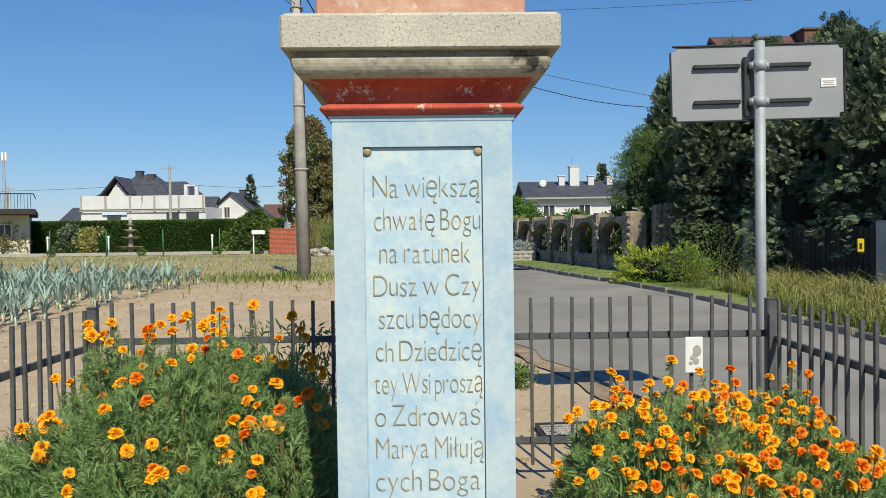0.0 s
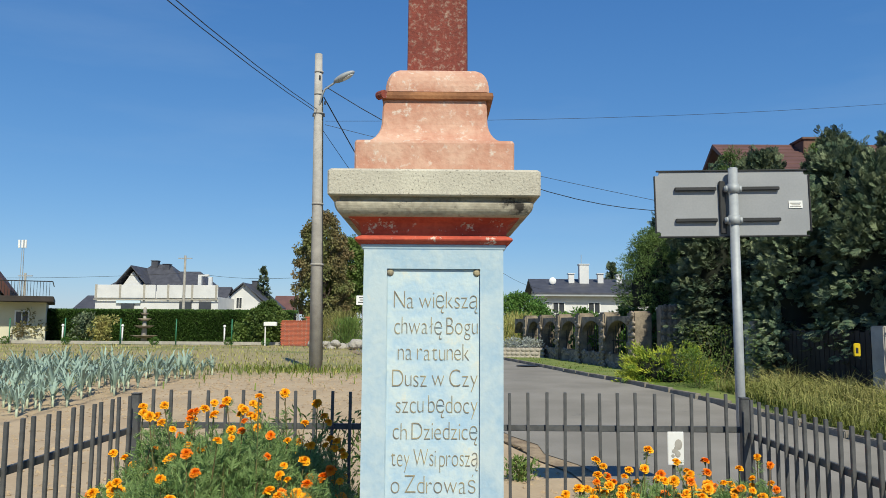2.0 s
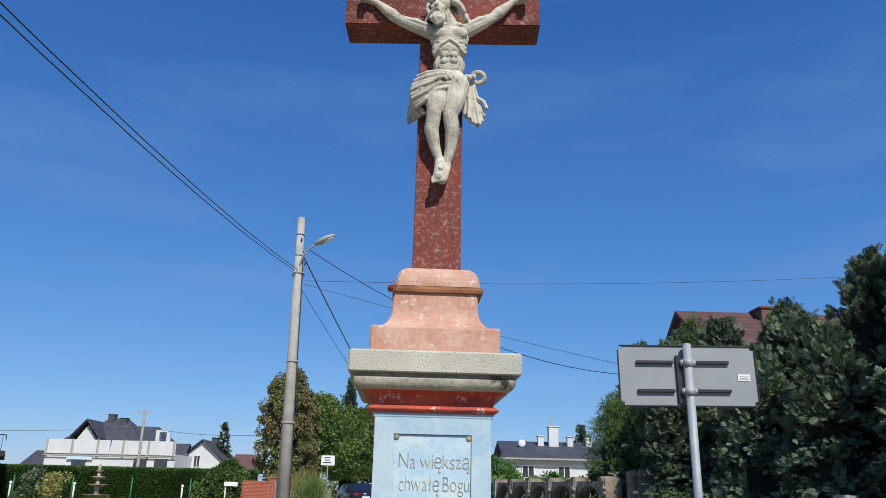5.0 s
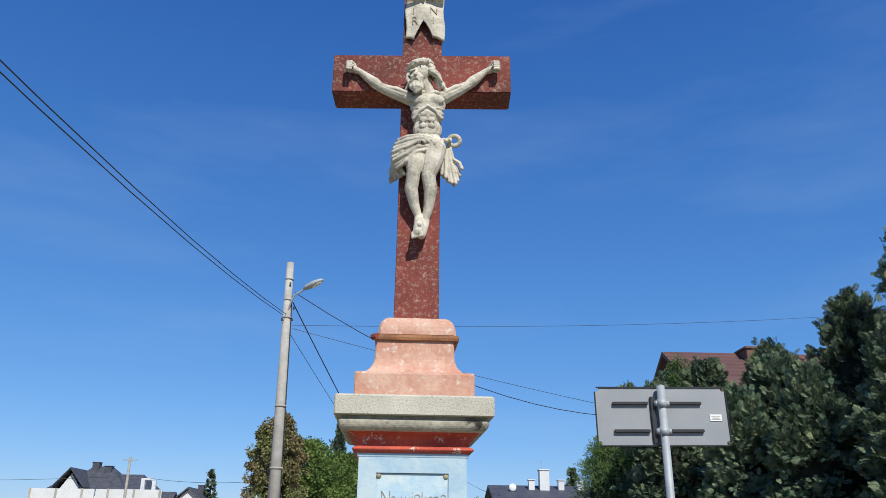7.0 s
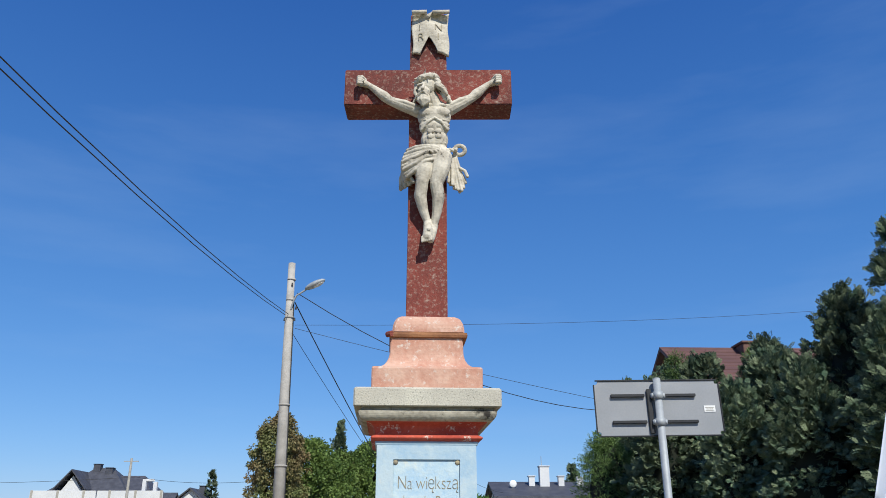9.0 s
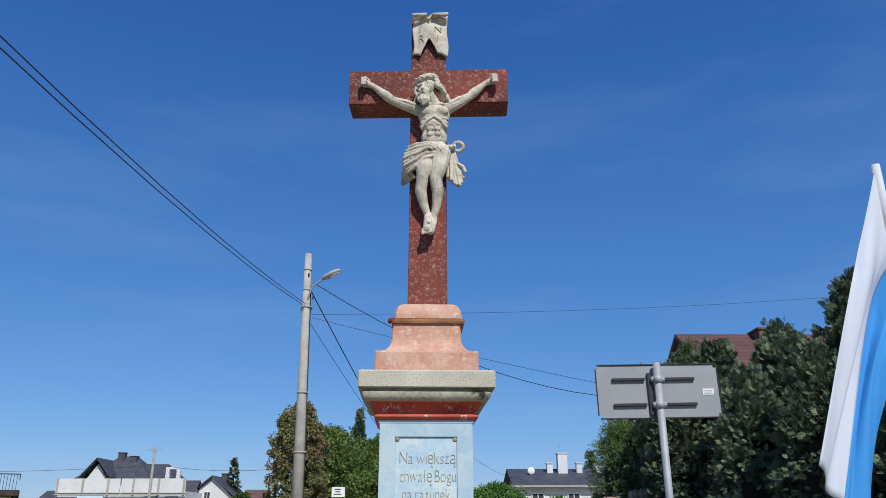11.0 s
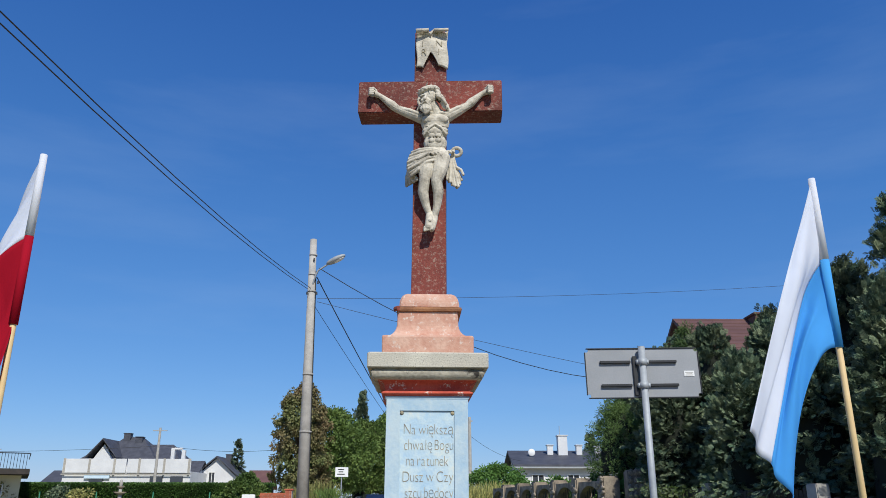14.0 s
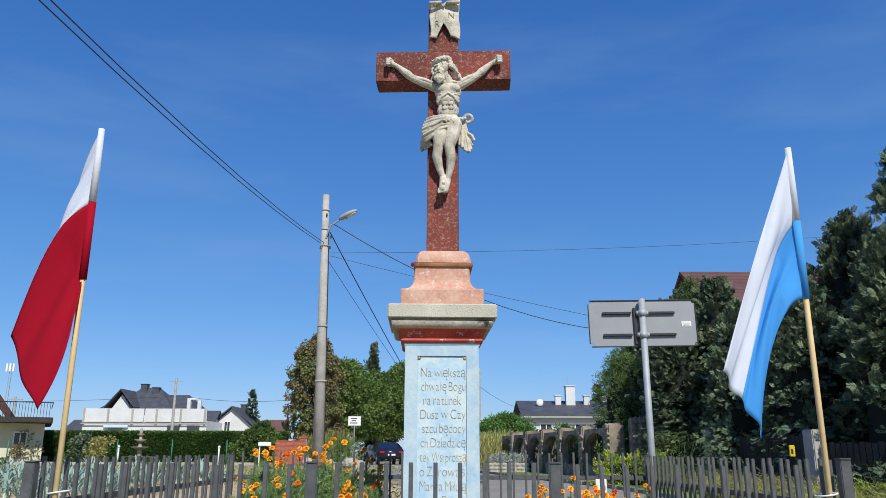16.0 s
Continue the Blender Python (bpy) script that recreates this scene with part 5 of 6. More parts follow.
# ---- stone wall with arched grilles, board fence ----
def stone_wall():
    a, b = Vector((5.25, 20.6)), Vector((3.0, 34.2))
    d = b - a
    ob = thing("stone_wall", a.x, a.y, G(a.x, a.y) - 0.05, "fieldstone garden wall with arched iron grilles", "wall", math.degrees(math.atan2(d.y, d.x)))
    n = 6
    L = d.length / n
    for k in range(n):
        x0 = k * L
        bm = B()
        # one bay: low wall, two jambs, round-headed opening
        w0, w1, base, top, spring = 0.45, L, 0.5, 1.62, 0.98
        half = (w1 - w0) / 2
        mid = (w0 + w1) / 2
        arch = [(mid - half * math.cos(math.pi * i / 10), spring + 0.52 * math.sin(math.pi * i / 10)) for i in range(11)]
        rows = []
        for yy in (-0.18, 0.18):
            rows.append(([bm.verts.new((x0 + px, yy, pz)) for px, pz in arch], [bm.verts.new((x0 + px, yy, top)) for px, pz in arch]))
        for i in range(10):
            (A0, T0), (A1, T1) = rows
            bm.faces.new((A0[i], A0[i + 1], T0[i + 1], T0[i]))
            bm.faces.new((A1[i + 1], A1[i], T1[i], T1[i + 1]))
            bm.faces.new((A0[i + 1], A0[i], A1[i], A1[i + 1]))
            bm.faces.new((T0[i], T0[i + 1], T1[i + 1], T1[i]))
        box(bm, x0 + mid, 0, -0.2, w1 - w0, 0.36, base + 0.2)
        bay = part("wall_bay", bm, M_STONE, ob)
        bm = B()
        box(bm, x0 + 0.22, 0, -0.2, 0.46, 0.56, 1.95, 0.05)
        part("pier", bm, M_STONE, ob)
        bm = B()
        for i in range(9):
            gx = x0 + w0 + 0.08 + i * (w1 - w0 - 0.16) / 8
            rod(bm, (gx, 0, base), (gx, 0, spring + 0.5 * math.sin(math.acos(max(-1, min(1, (gx - x0 - mid) / half))))), 0.012, seg=5)
        rod(bm, (x0 + w0, 0, 0.9), (x0 + w1, 0, 0.9), 0.014, seg=5)
        part("grille", bm, M_BLACK, ob, "black iron grille")
    # facing stones on the lane side
    rng = random.Random(3)
    bm = B()
    bmesh.ops.create_icosphere(bm, subdivisions=1, radius=0.5)
    stone = mesh_of(bm, M_STONE, "stone", True)
    for k in range(n):
        for j in range(38):
            if j < 20:
                x, z, s, yy = k * L + rng.uniform(0.0, 0.45), rng.uniform(0.05, 1.68), rng.uniform(0.16, 0.26), 0.27
            else:
                x, z, s, yy = k * L + rng.uniform(0.45, L), rng.uniform(0.0, 0.5), rng.uniform(0.18, 0.3), 0.17
            st = part("stone", stone, M_STONE, ob)
            st.matrix_local = Matrix.Translation((x, yy, z)) @ Matrix.Diagonal((s * 1.25, 0.12, s * 0.8, 1))


stone_wall()


def stone_pier():
    ob = thing("stone_pier", 5.92, 20.3, G(5.8, 20.3), "square fieldstone pier beside the board fence", "pier")
    bm = B()
    box(bm, 0, 0, -0.1, 0.62, 0.5, 1.95, 0.04)
    core = part("core", bm, M_STONE, ob)
    rng = random.Random(8)
    bm = B()
    bmesh.ops.create_icosphere(bm, subdivisions=1, radius=0.5)
    stone = mesh_of(bm, M_STONE, "stone", True)
    for j in range(9):
        for i in range(4):
            st = part("stone", stone, M_STONE, core)
            st.matrix_local = Matrix.Translation((-0.22 + 0.15 * i + rng.uniform(-0.03, 0.03), -0.25, 0.1 + 0.21 * j)) @ Matrix.Diagonal((0.2, 0.07, 0.22, 1))


stone_pier()


def board_fence():
    pts = [Vector((10.0, 8.0)), Vector((7.78, 13.3)), Vector((6.9, 17.0)), Vector((6.2, 20.0))]
    bm = B()
    box(bm, 0, 0, 0, 0.125, 0.022, 1.2, 0.004)
    board = mesh_of(bm, M_DARKWOOD, "board")
    for a, b in zip(pts, pts[1:]):
        d = b - a
        ob = thing("board_fence", a.x, a.y, G(a.x, a.y), "dark upright board fence under the conifers", "fence", math.degrees(math.atan2(d.y, d.x)), "board fence bays")
        n = int(d.length / 0.15)
        for k in range(n):
            p = part("board", board, M_DARKWOOD, ob)
            p.location = (0.25 + k * (d.length - 0.4) / n, 0, 0.12 + 0.02 * math.sin(k * 2.3))
        for z in (0.35, 1.05):
            bm = B()
            box(bm, d.length / 2, -0.03, z, d.length, 0.04, 0.08)
            part("rail", bm, M_DARKWOOD, ob)
        bm = B()
        box(bm, 0, 0, -0.2, 0.32, 0.32, 1.62, 0.02)
        part("post", bm, M_CONCRETE, ob, "weathered concrete fence post")
    m = thing("yellow_box", 7.42, 13.6, 1.02, "small yellow plastic box with dark print on the board fence", "meter box", -22)
    bm = B()
    box(bm, 0, -0.1, 0.04, 0.11, 0.07, 0.24, 0.012)
    body = part("box", bm, M_PLASTIC_Y, m)
    bm = B()
    box(bm, 0, -0.137, 0.1, 0.04, 0.004, 0.1)
    part("print_bar", bm, M_BLACK, body)


board_fence()


def planter():
    """Low stone bed with a silver shrub at the end of the lawn strip, dry grass behind."""
    ob = thing("stone_planter", 2.75, 29.4, G(2.7, 29.4), "low fieldstone planter at the end of the lawn strip", "planter", -6)
    bm = B()
    box(bm, 0, 0, -0.1, 1.6, 0.8, 0.52, 0.03)
    core = part("core", bm, M_MORTAR, ob)
    r = random.Random(12)
    bm = B()
    bmesh.ops.create_icosphere(bm, subdivisions=1, radius=0.5)
    stone = mesh_of(bm, M_MORTAR, "stone", True)
    for j in range(3):
        for i in range(9):
            st = part("stone", stone, M_MORTAR, core)
            st.matrix_local = Matrix.Translation((-0.74 + 0.185 * i + r.uniform(-0.03, 0.03), -0.4, 0.05 + 0.15 * j)) @ Matrix.Diagonal((0.2, 0.09, 0.15, 1))
    rng = np.random.default_rng(71)
    sh = thing("silver_shrub", 2.75, 29.4, G(2.7, 29.4) + 0.4, "silver-grey leafy shrub in the stone planter", "shrub")
    cs = [(rng.uniform(-0.7, 0.7), rng.uniform(-0.3, 0.3), rng.uniform(0.05, 0.28)) for k in range(26)]
    V, F = clumps(rng, cs, [0.16] * 26, 60, 0.09, 0.018)
    part("leaves", quads_mesh(V, F, M_SILVER, "leaves"), M_SILVER, sh)
    for x, y, h in ((2.1, 36.5, 1.9), (3.0, 37.5, 2.1)):
        gr = thing("ornamental_grass", x, y, G(x, y), "tall dry golden grass beyond the planter", "grass")
        n = 900
        P = np.stack([rng.normal(0, 0.45, n), rng.normal(0, 0.4, n), rng.uniform(0, h * 0.8, n)], 1)
        D = np.stack([P[:, 0] * 0.5, P[:, 1] * 0.5, np.ones(n)], 1) + rng.normal(0, 0.25, (n, 3))
        V, F = leaf_quads(P, D, 0.4, 0.018, rng)
        part("leaves", quads_mesh(V, F, M_DRY, "leaves"), M_DRY, gr)


planter()


def juniper():
    rng = np.random.default_rng(70)
    ob = thing("juniper_bush", 4.95, 17.3, G(4.7, 17.3), "spreading yellow-green juniper bush beside the kerb", "shrub")
    P, D = [], []
    for k in range(300):
        a, e = rng.uniform(0, 2 * math.pi), rng.uniform(0.05, 0.95)
        d = np.array([math.cos(a) * math.cos(e), math.sin(a) * math.cos(e), math.sin(e) * 0.95])
        ln = rng.uniform(0.7, 1.25)
        for u in np.linspace(0.3, 1, 16):
            p = d * ln * u + np.array([0, 0, 0.08 - 0.16 * u * u])
            for q in range(5):
                P.append(p + rng.normal(0, 0.035, 3))
                D.append(d + rng.normal(0, 0.45, 3) + np.array([0, 0, 0.15]))
    V, F = leaf_quads(np.array(P), np.array(D), 0.11, 0.012, rng)
    part("sprays", quads_mesh(V, F, M_JUNIPER, "sprays"), M_JUNIPER, ob)
    # filling ball, near-black in place of the shade under the sprays
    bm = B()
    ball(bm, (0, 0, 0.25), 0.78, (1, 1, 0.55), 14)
    part("shade_core", bm, M_SHADE_CORE, ob, "near-black core coloured as the shade inside the bush", True)
    return ob


low_juniper = copy_thing(juniper(), pose(7.7, 10.8, G(7.7, 10.8), 0, 0, 70))
low_juniper.scale = (0.8, 0.8, 0.62)
tagged(low_juniper, "low spreading green juniper bush at the verge")


def blades(name, n, spot, h, w, material, label, seed, lean=0.35):
    """A stand of thin grass blades, two segments each."""
    rng = np.random.default_rng(seed)
    V, F = [], []
    k = 0
    P = spot(rng, n)
    for x, y in P:
        z = G(x, y)
        a, s = rng.uniform(0, 2 * math.pi), rng.uniform(0.3, 1.2) * h * (1 + 0.7 * noise.noise((x * 1.6, y * 1.6, seed)))
        l = rng.uniform(0.1, 1) * lean * s
        dx, dy = math.cos(a), math.sin(a)
        ww = w * rng.uniform(0.7, 1.3)
        bend = rng.uniform(0.55, 1.0)
        V += [(x - dy * ww, y + dx * ww, z), (x + dy * ww, y - dx * ww, z), (x + dx * l * 0.35 + dy * ww * 0.8, y + dy * l * 0.35 - dx * ww * 0.8, z + s * 0.68), (x + dx * l * 0.35 - dy * ww * 0.8, y + dy * l * 0.35 + dx * ww * 0.8, z + s * 0.68),
              (x + dx * l + dy * ww * 0.15, y + dy * l - dx * ww * 0.15, z + s * bend), (x + dx * l - dy * ww * 0.15, y + dy * l + dx * ww * 0.15, z + s * bend * 0.99)]
        F += [(k, k + 1, k + 2, k + 3), (k + 3, k + 2, k + 4, k + 5)]
        k += 6
    ob = new(name, quads_mesh(np.array(V), np.array(F), material, name))
    return tagged(ob, label, "grass", kind="stuff")


def verge_spot(rng, n):
    y = rng.uniform(5.0, 15.0, n)
    return [(kerb_x(b) + 0.1 + 0.7 * smooth(11, 14.5, b) + rng.uniform(0, 1) ** 0.9 * 2.6, b) for b in y]


blades("tall_grass", 17000, verge_spot, 0.46, 0.004, M_DRY, "tall dry yellow verge grass before the board fence", 101, 0.8)
blades("verge_weeds", 15000, verge_spot, 0.33, 0.009, M_GRASS, "green verge weeds among the dry grass", 102, 1.0)
blades("lawn_grass", 5000, lambda r, n: [(kerb_x(b) + 0.15 + r.uniform(0, 1.9), b) for b in r.uniform(18.5, 33, n)], 0.09, 0.012, M_GRASS, "short lawn grass beside the stone wall", 103, 0.6)
blades("field_grass", 6000, lambda r, n: [(r.uniform(-26, -2.0), b) for b in 19.5 + 24 * r.uniform(0, 1, n) ** 1.3], 0.13, 0.016, M_DRY, "dry stubble grass at the far side of the field", 104, 0.8)
blades("pole_grass", 800, lambda r, n: [(PX + r.normal(-0.6, 1.2), PY + r.normal(0, 0.8)) for k in range(n)], 0.2, 0.012, M_GRASS, "rough grass round the foot of the pole", 105, 0.8)


# ---- leeks ----
def leeks():
    rng = np.random.default_rng(110)
    kinds = []
    for s in range(5):
        V, F = [], []
        k = 0
        for q in range(14):
            a, ln, w = rng.uniform(0, 2 * math.pi), rng.uniform(0.55, 0.95), rng.uniform(0.014, 0.026)
            out = rng.uniform(0.15, 0.6)
            c = np.array([math.cos(a), math.sin(a), 0])
            side = np.array([-math.sin(a), math.cos(a), 0]) * w
            fold = rng.uniform(0.6, 1.9)
            pts = []
            for u in np.linspace(0, 1, 5):
                pts.append(c * out * ln * u ** 1.6 + np.array([0, 0, 0.08 + ln * (u - 0.42 * fold * u ** 3)]))
            for i, p in enumerate(pts):
                t = (0.5, 1, 0.9, 0.6, 0.08)[i]
                V += [p - side * t, p + side * t]
            for i in range(4):
                F.append((k + 2 * i, k + 2 * i + 1, k + 2 * i + 3, k + 2 * i + 2))
            k += 10
        kinds.append(quads_mesh(np.array(V), np.array(F), M_LEEK, "leaves"))
    bm = B()
    rod(bm, (0, 0, -0.05), (0, 0, 0.2), 0.022, 0.02, 8)
    shank = mesh_of(bm, mat("leek_shank", (0.5, 0.55, 0.42), (0.4, 0.48, 0.35), 8, 0.6, 0), "shank", True)
    r = random.Random(11)
    count = 0
    for row in range(14):
        y0 = 11.3 + row * 0.55
        x = -6.75 + 0.11 * (y0 - 11.3) + r.uniform(-0.1, 0.1)
        while x > -8.2 - 0.72 * (y0 - 11.3):
            if r.random() < 0.72 and count < 298:
                yy = y0 + r.uniform(-0.08, 0.08)
                ob = thing("leek_plant", x, yy, G(x, yy) - 0.03, "blue-green leek with strap leaves in sandy soil", "leek", r.uniform(0, 360), "rows of leeks")
                part("leaves", kinds[r.randrange(5)], M_LEEK, ob).scale = (1, 1, r.uniform(0.65, 1.1))
                part("shank", shank, M_LEEK, ob, "pale leek shank")
                count += 1
            x -= r.uniform(0.19, 0.27)


leeks()


# ---- marigolds ----
def flower_mesh(material, seed):
    rng = np.random.default_rng(seed)
    P, D, L, W = [], [], [], []
    for ring, (n, e, ln) in enumerate(((17, 0.05, 0.028), (16, 0.3, 0.0265), (14, 0.52, 0.023), (12, 0.75, 0.019), (9, 1.0, 0.015), (5, 1.3, 0.012))):
        for k in range(n):
            a = 2 * math.pi * (k + 0.5 * (ring % 2)) / n + rng.normal(0, 0.1)
            e2 = e + rng.normal(0, 0.2)
            P.append((0.003 * math.cos(a), 0.003 * math.sin(a), 0.002 + 0.0022 * ring))
            D.append((math.cos(a) * math.cos(e2), math.sin(a) * math.cos(e2), math.sin(e2)))
            L.append(ln * rng.uniform(0.85, 1.1))
    n = len(P)
    P, D, L = np.array(P), np.array(D), np.array(L)
    S = np.cross(D, [0, 0, 1.0]) + 1e-6
    S /= np.linalg.norm(S, axis=1)[:, None]
    S = S * np.cos(0.3) + np.cross(S, D) * np.sin(rng.normal(0, 0.5, n))[:, None]
    V, F = [], []
    for i in range(n):
        p, d, s, l = P[i], D[i], S[i], L[i]
        w = 0.0078
        k = len(V)
        droop = np.array([0, 0, -0.1 * l])
        V += [p, p + d * l * 0.6 - s * w, p + d * l * 0.6 + s * w, p + d * l - s * w * 0.8 + droop, p + d * l + s * w * 0.8 + droop]
        F += [(k, k + 1, k + 2, k + 2), (k + 1, k + 3, k + 4, k + 2)]
    fs = [f[:3] if f[2] == f[3] else f for f in F]
    return soup([tuple(v) for v in V], fs, material, "flower_head")


FLOWERS = [flower_mesh(M_PETAL, 1), flower_mesh(M_PETAL, 2), flower_mesh(M_PETAL, 3), flower_mesh(M_PETAL_R, 4)]


def marigold(cx, cy, rx, ry, height, n_flowers, n_sprigs, label, seed, reds=0.2, lean=0.0, wild=0, big=(0.6, 1.0)):
    """A feathery marigold stand: leaf sprigs over a domed volume, stalks and flower heads at its skin."""
    rng = np.random.default_rng(seed)
    r = random.Random(seed)
    ob = thing("marigold_bush", cx, cy, 0, label, "flowers")

    def top(x, y):
        q = (x / rx) ** 2 + (y / ry) ** 2
        return height * max(0.0, 1 - q ** 1.6) ** 0.5 * (1 + 0.32 * noise.noise((x * 2.4 + seed, y * 2.4, 1.5)) + lean * y / ry)
    # leaf sprigs
    P, D, L = [], [], []
    while len(P) < n_sprigs:
        x, y = rng.uniform(-rx, rx), rng.uniform(-ry, ry)
        t = top(x, y)
        if t < 0.08:
            continue
        z = t * rng.uniform(0, 1) ** (0.35 if rng.uniform() < 0.8 else 1.0)
        out = np.array([x / rx, y / ry, 0.5 + 0.4 * z / height])
        P.append((x, y, z))
        D.append(out + rng.normal(0, 0.55, 3))
        L.append(rng.uniform(0.045, 0.09))
    # thin leafy shoots that rise above the rest
    shoots = []
    while len(shoots) < wild:
        x, y = rng.uniform(-0.8 * rx, 0.8 * rx), rng.uniform(-0.3 * ry, 0.8 * ry)
        t = top(x, y)
        if t < 0.3 * height:
            continue
        rise = rng.uniform(0.1, 0.42) * height
        tx, ty = x + rng.normal(0, 0.05), y + rng.normal(0, 0.05)
        shoots.append((x, y, t * 0.85, tx, ty, t + rise))
        for q in range(26):
            v = rng.uniform(0, 0.97)
            P.append((x + (tx - x) * v, y + (ty - y) * v, t * 0.85 + (t * 0.15 + rise) * v))
            D.append(rng.normal(0, 0.7, 3) + np.array([0, 0, 0.5]))
            L.append(rng.uniform(0.04, 0.09) * (1.1 - 0.5 * v))
    P, D, L = np.array(P), np.array(D), np.array(L)
    D /= np.linalg.norm(D, axis=1)[:, None]
    S = np.cross(D, rng.normal(size=D.shape))
    S /= np.linalg.norm(S, axis=1)[:, None]
    PP, DD, LL = [P], [D], [L * 0.9]
    for u in (0.18, 0.34, 0.5, 0.66, 0.8):
        for sg in (-1, 1):
            PP.append(P + D * L[:, None] * u)
            DD.append(D * 0.75 + S * sg)
            LL.append(L * 0.5 * (1.05 - 0.5 * u))
    LL = np.concatenate(LL)
    V, F = leaf_quads(np.concatenate(PP), np.concatenate(DD), LL, LL * 0.085, rng)
    part("foliage", quads_mesh(V, F, M_MARI, "foliage"), M_MARI, ob, "feathery dark green leaves")
    # stalks and heads
    bm = B()
    heads = []
    for x, y, z0, tx, ty, z1 in shoots:
        rod(bm, (x, y, z0), (tx, ty, z1), 0.004, 0.003, 5, False)
        for q in range(r.choice((1, 1, 2, 3))):
            heads.append((tx + q * r.uniform(-0.05, 0.05), ty - 0.02 * q, z1 + 0.004 - 0.03 * q))
    tries = 0
    while len(heads) < n_flowers and tries < 20000:
        tries += 1
        x, y = r.uniform(-rx, rx), r.uniform(-ry, ry)
        t = top(x, y)
        if t < 0.15 or (y > 0.3 * ry and r.random() < 0.55):
            continue
        z = t * (r.uniform(0.92, 1.0) if r.random() < 0.62 else r.uniform(0.3, 0.9)) + (r.uniform(0.06, 0.22) if r.random() < 0.25 else 0.055)
        ex = 1.13 if z < t * 0.9 else 1.04
        p = (x * ex, y * ex, z)
        if any((p[0] - q[0]) ** 2 + (p[1] - q[1]) ** 2 + (p[2] - q[2]) ** 2 < 0.0011 for q in heads):
            continue
        heads.append(p)
        rod(bm, (p[0] * 0.93, p[1] * 0.93, max(0.0, p[2] - 0.22)), (p[0], p[1], p[2] - 0.002), 0.0035, 0.003, 5, False)
        rod(bm, (p[0], p[1], p[2] - 0.018), (p[0], p[1], p[2] + 0.003), 0.004, 0.009, 6, False)
    for k in range(60):
        a = r.uniform(0, 2 * math.pi)
        q = r.uniform(0.1, 0.85)
        x, y = rx * q * math.cos(a), ry * q * math.sin(a)
        rod(bm, (x * 0.55, y * 0.55, 0), (x, y, top(x, y) * 0.9), 0.007, 0.003, 5, False)
    tagged(part("stalk_mass", bm, M_STALK, ob), kind="stuff")
    for p in heads:
        f = part("flower_head", FLOWERS[3] if r.random() < reds else FLOWERS[r.randrange(3)], M_PETAL, ob)
        s = r.uniform(*big)
        f.matrix_local = Matrix.Translation(p) @ Euler((radians(r.uniform(5, 60)), radians(r.uniform(-28, 28)), r.uniform(-0.6, 0.6))).to_matrix().to_4x4() @ Matrix.Diagonal((s, s, s, 1))
    return ob


marigold(-1.2, 3.2, 0.84, 1.2, 0.86, 200, 17000, "tall orange marigolds in feathery green leaves inside the fence", 201, 0.12, 0.26, 24, (0.62, 0.98))
marigold(1.0, 3.3, 0.52, 0.85, 0.60, 250, 7500, "dense orange marigolds inside the fence near the shrine", 202, 0.22, 0.2, 12, (0.62, 0.95))
marigold(1.52, 3.5, 0.5, 0.9, 0.64, 250, 7500, "dense orange and red marigolds in the fence corner", 204, 0.38, 0.22, 16, (0.62, 0.95))
marigold(-0.64, 3.0, 0.27, 0.5, 0.72, 44, 2600, "thin marigolds with dark red flowers beside the shrine", 203, 0.6, 0.1)


# ---- flags ----
def flag(x, y, ztop, label):
    ob = thing("flag", x, y, 0, label, "flag")
    bm = B()
    rod(bm, (0.0, 0, 0.25), (0.0, 0, ztop - 0.03), 0.0145, 0.0145, 12)
    part("staff", bm, M_POLEWOOD, ob, "pale round wooden staff", True)
    for z in (0.78, 0.93):
        loop = [(0.052 * math.cos(k * math.pi / 8), 0.035 + 0.056 * math.sin(k * math.pi / 8), z + 0.008 * math.cos(k * math.pi / 8)) for k in range(17)]
        tagged(tube("cable_tie", loop, 0.0045, M_PLASTIC_W, ob), "white plastic tie round post and staff")
    return ob


def drape(ob, top, hoist, bend, end, mats, names, seed):
    """Cloth on the staff: u runs down the hoist, v along the fly, which bends at one place and ends at another, both given at the top, middle and foot of the hoist."""
    nu, nv = 36, 48

    def between(rows, u):
        a, b, f = (rows[0], rows[1], u * 2) if u < 0.5 else (rows[1], rows[2], u * 2 - 1)
        return [p + (q - p) * f for p, q in zip(a, b)]
    grid = []
    for j in range(nv + 1):
        v = j / nv
        row = []
        for i in range(nu + 1):
            u = i / nu
            s, c, e = (0.0, 0.0, top - hoist * u), between(bend, u), between(end, u)
            p = [s[k] * (1 - v) ** 2 + 2 * c[k] * v * (1 - v) + e[k] * v * v for k in range(3)]
            w = min(1, v * 3)
            p[1] += w * (0.024 * math.sin(9 * u + 2.5 * v + seed) + 0.010 * math.sin(23 * u - 3 * v + seed))
            p[0] += w * 0.012 * math.sin(17 * u + 4 * v + seed)
            row.append(tuple(p))
        grid.append(row)
    for band in (0, 1):
        i0, i1 = band * nu // 2, (band + 1) * nu // 2
        vs, fs, w = [], [], i1 - i0 + 1
        for j in range(nv + 1):
            vs += grid[j][i0:i1 + 1]
        for j in range(nv):
            for i in range(w - 1):
                p = j * w + i
                fs.append((p, p + 1, p + w + 1, p + w))
        o = part(names[band], soup(vs, fs, mats[band], names[band], True), mats[band], ob)
        t = o.modifiers.new("thickness", "SOLIDIFY")
        t.thickness = 0.0012
        bm = B()
        z1, z0 = top - hoist * band / 2, top - hoist * (band + 1) / 2
        rod(bm, (0, 0, z0), (0, 0, z1), 0.021, 0.021 if band else 0.017, 14)
        part("sleeve", bm, mats[band], ob, "cloth sleeve sewn round the staff", True)


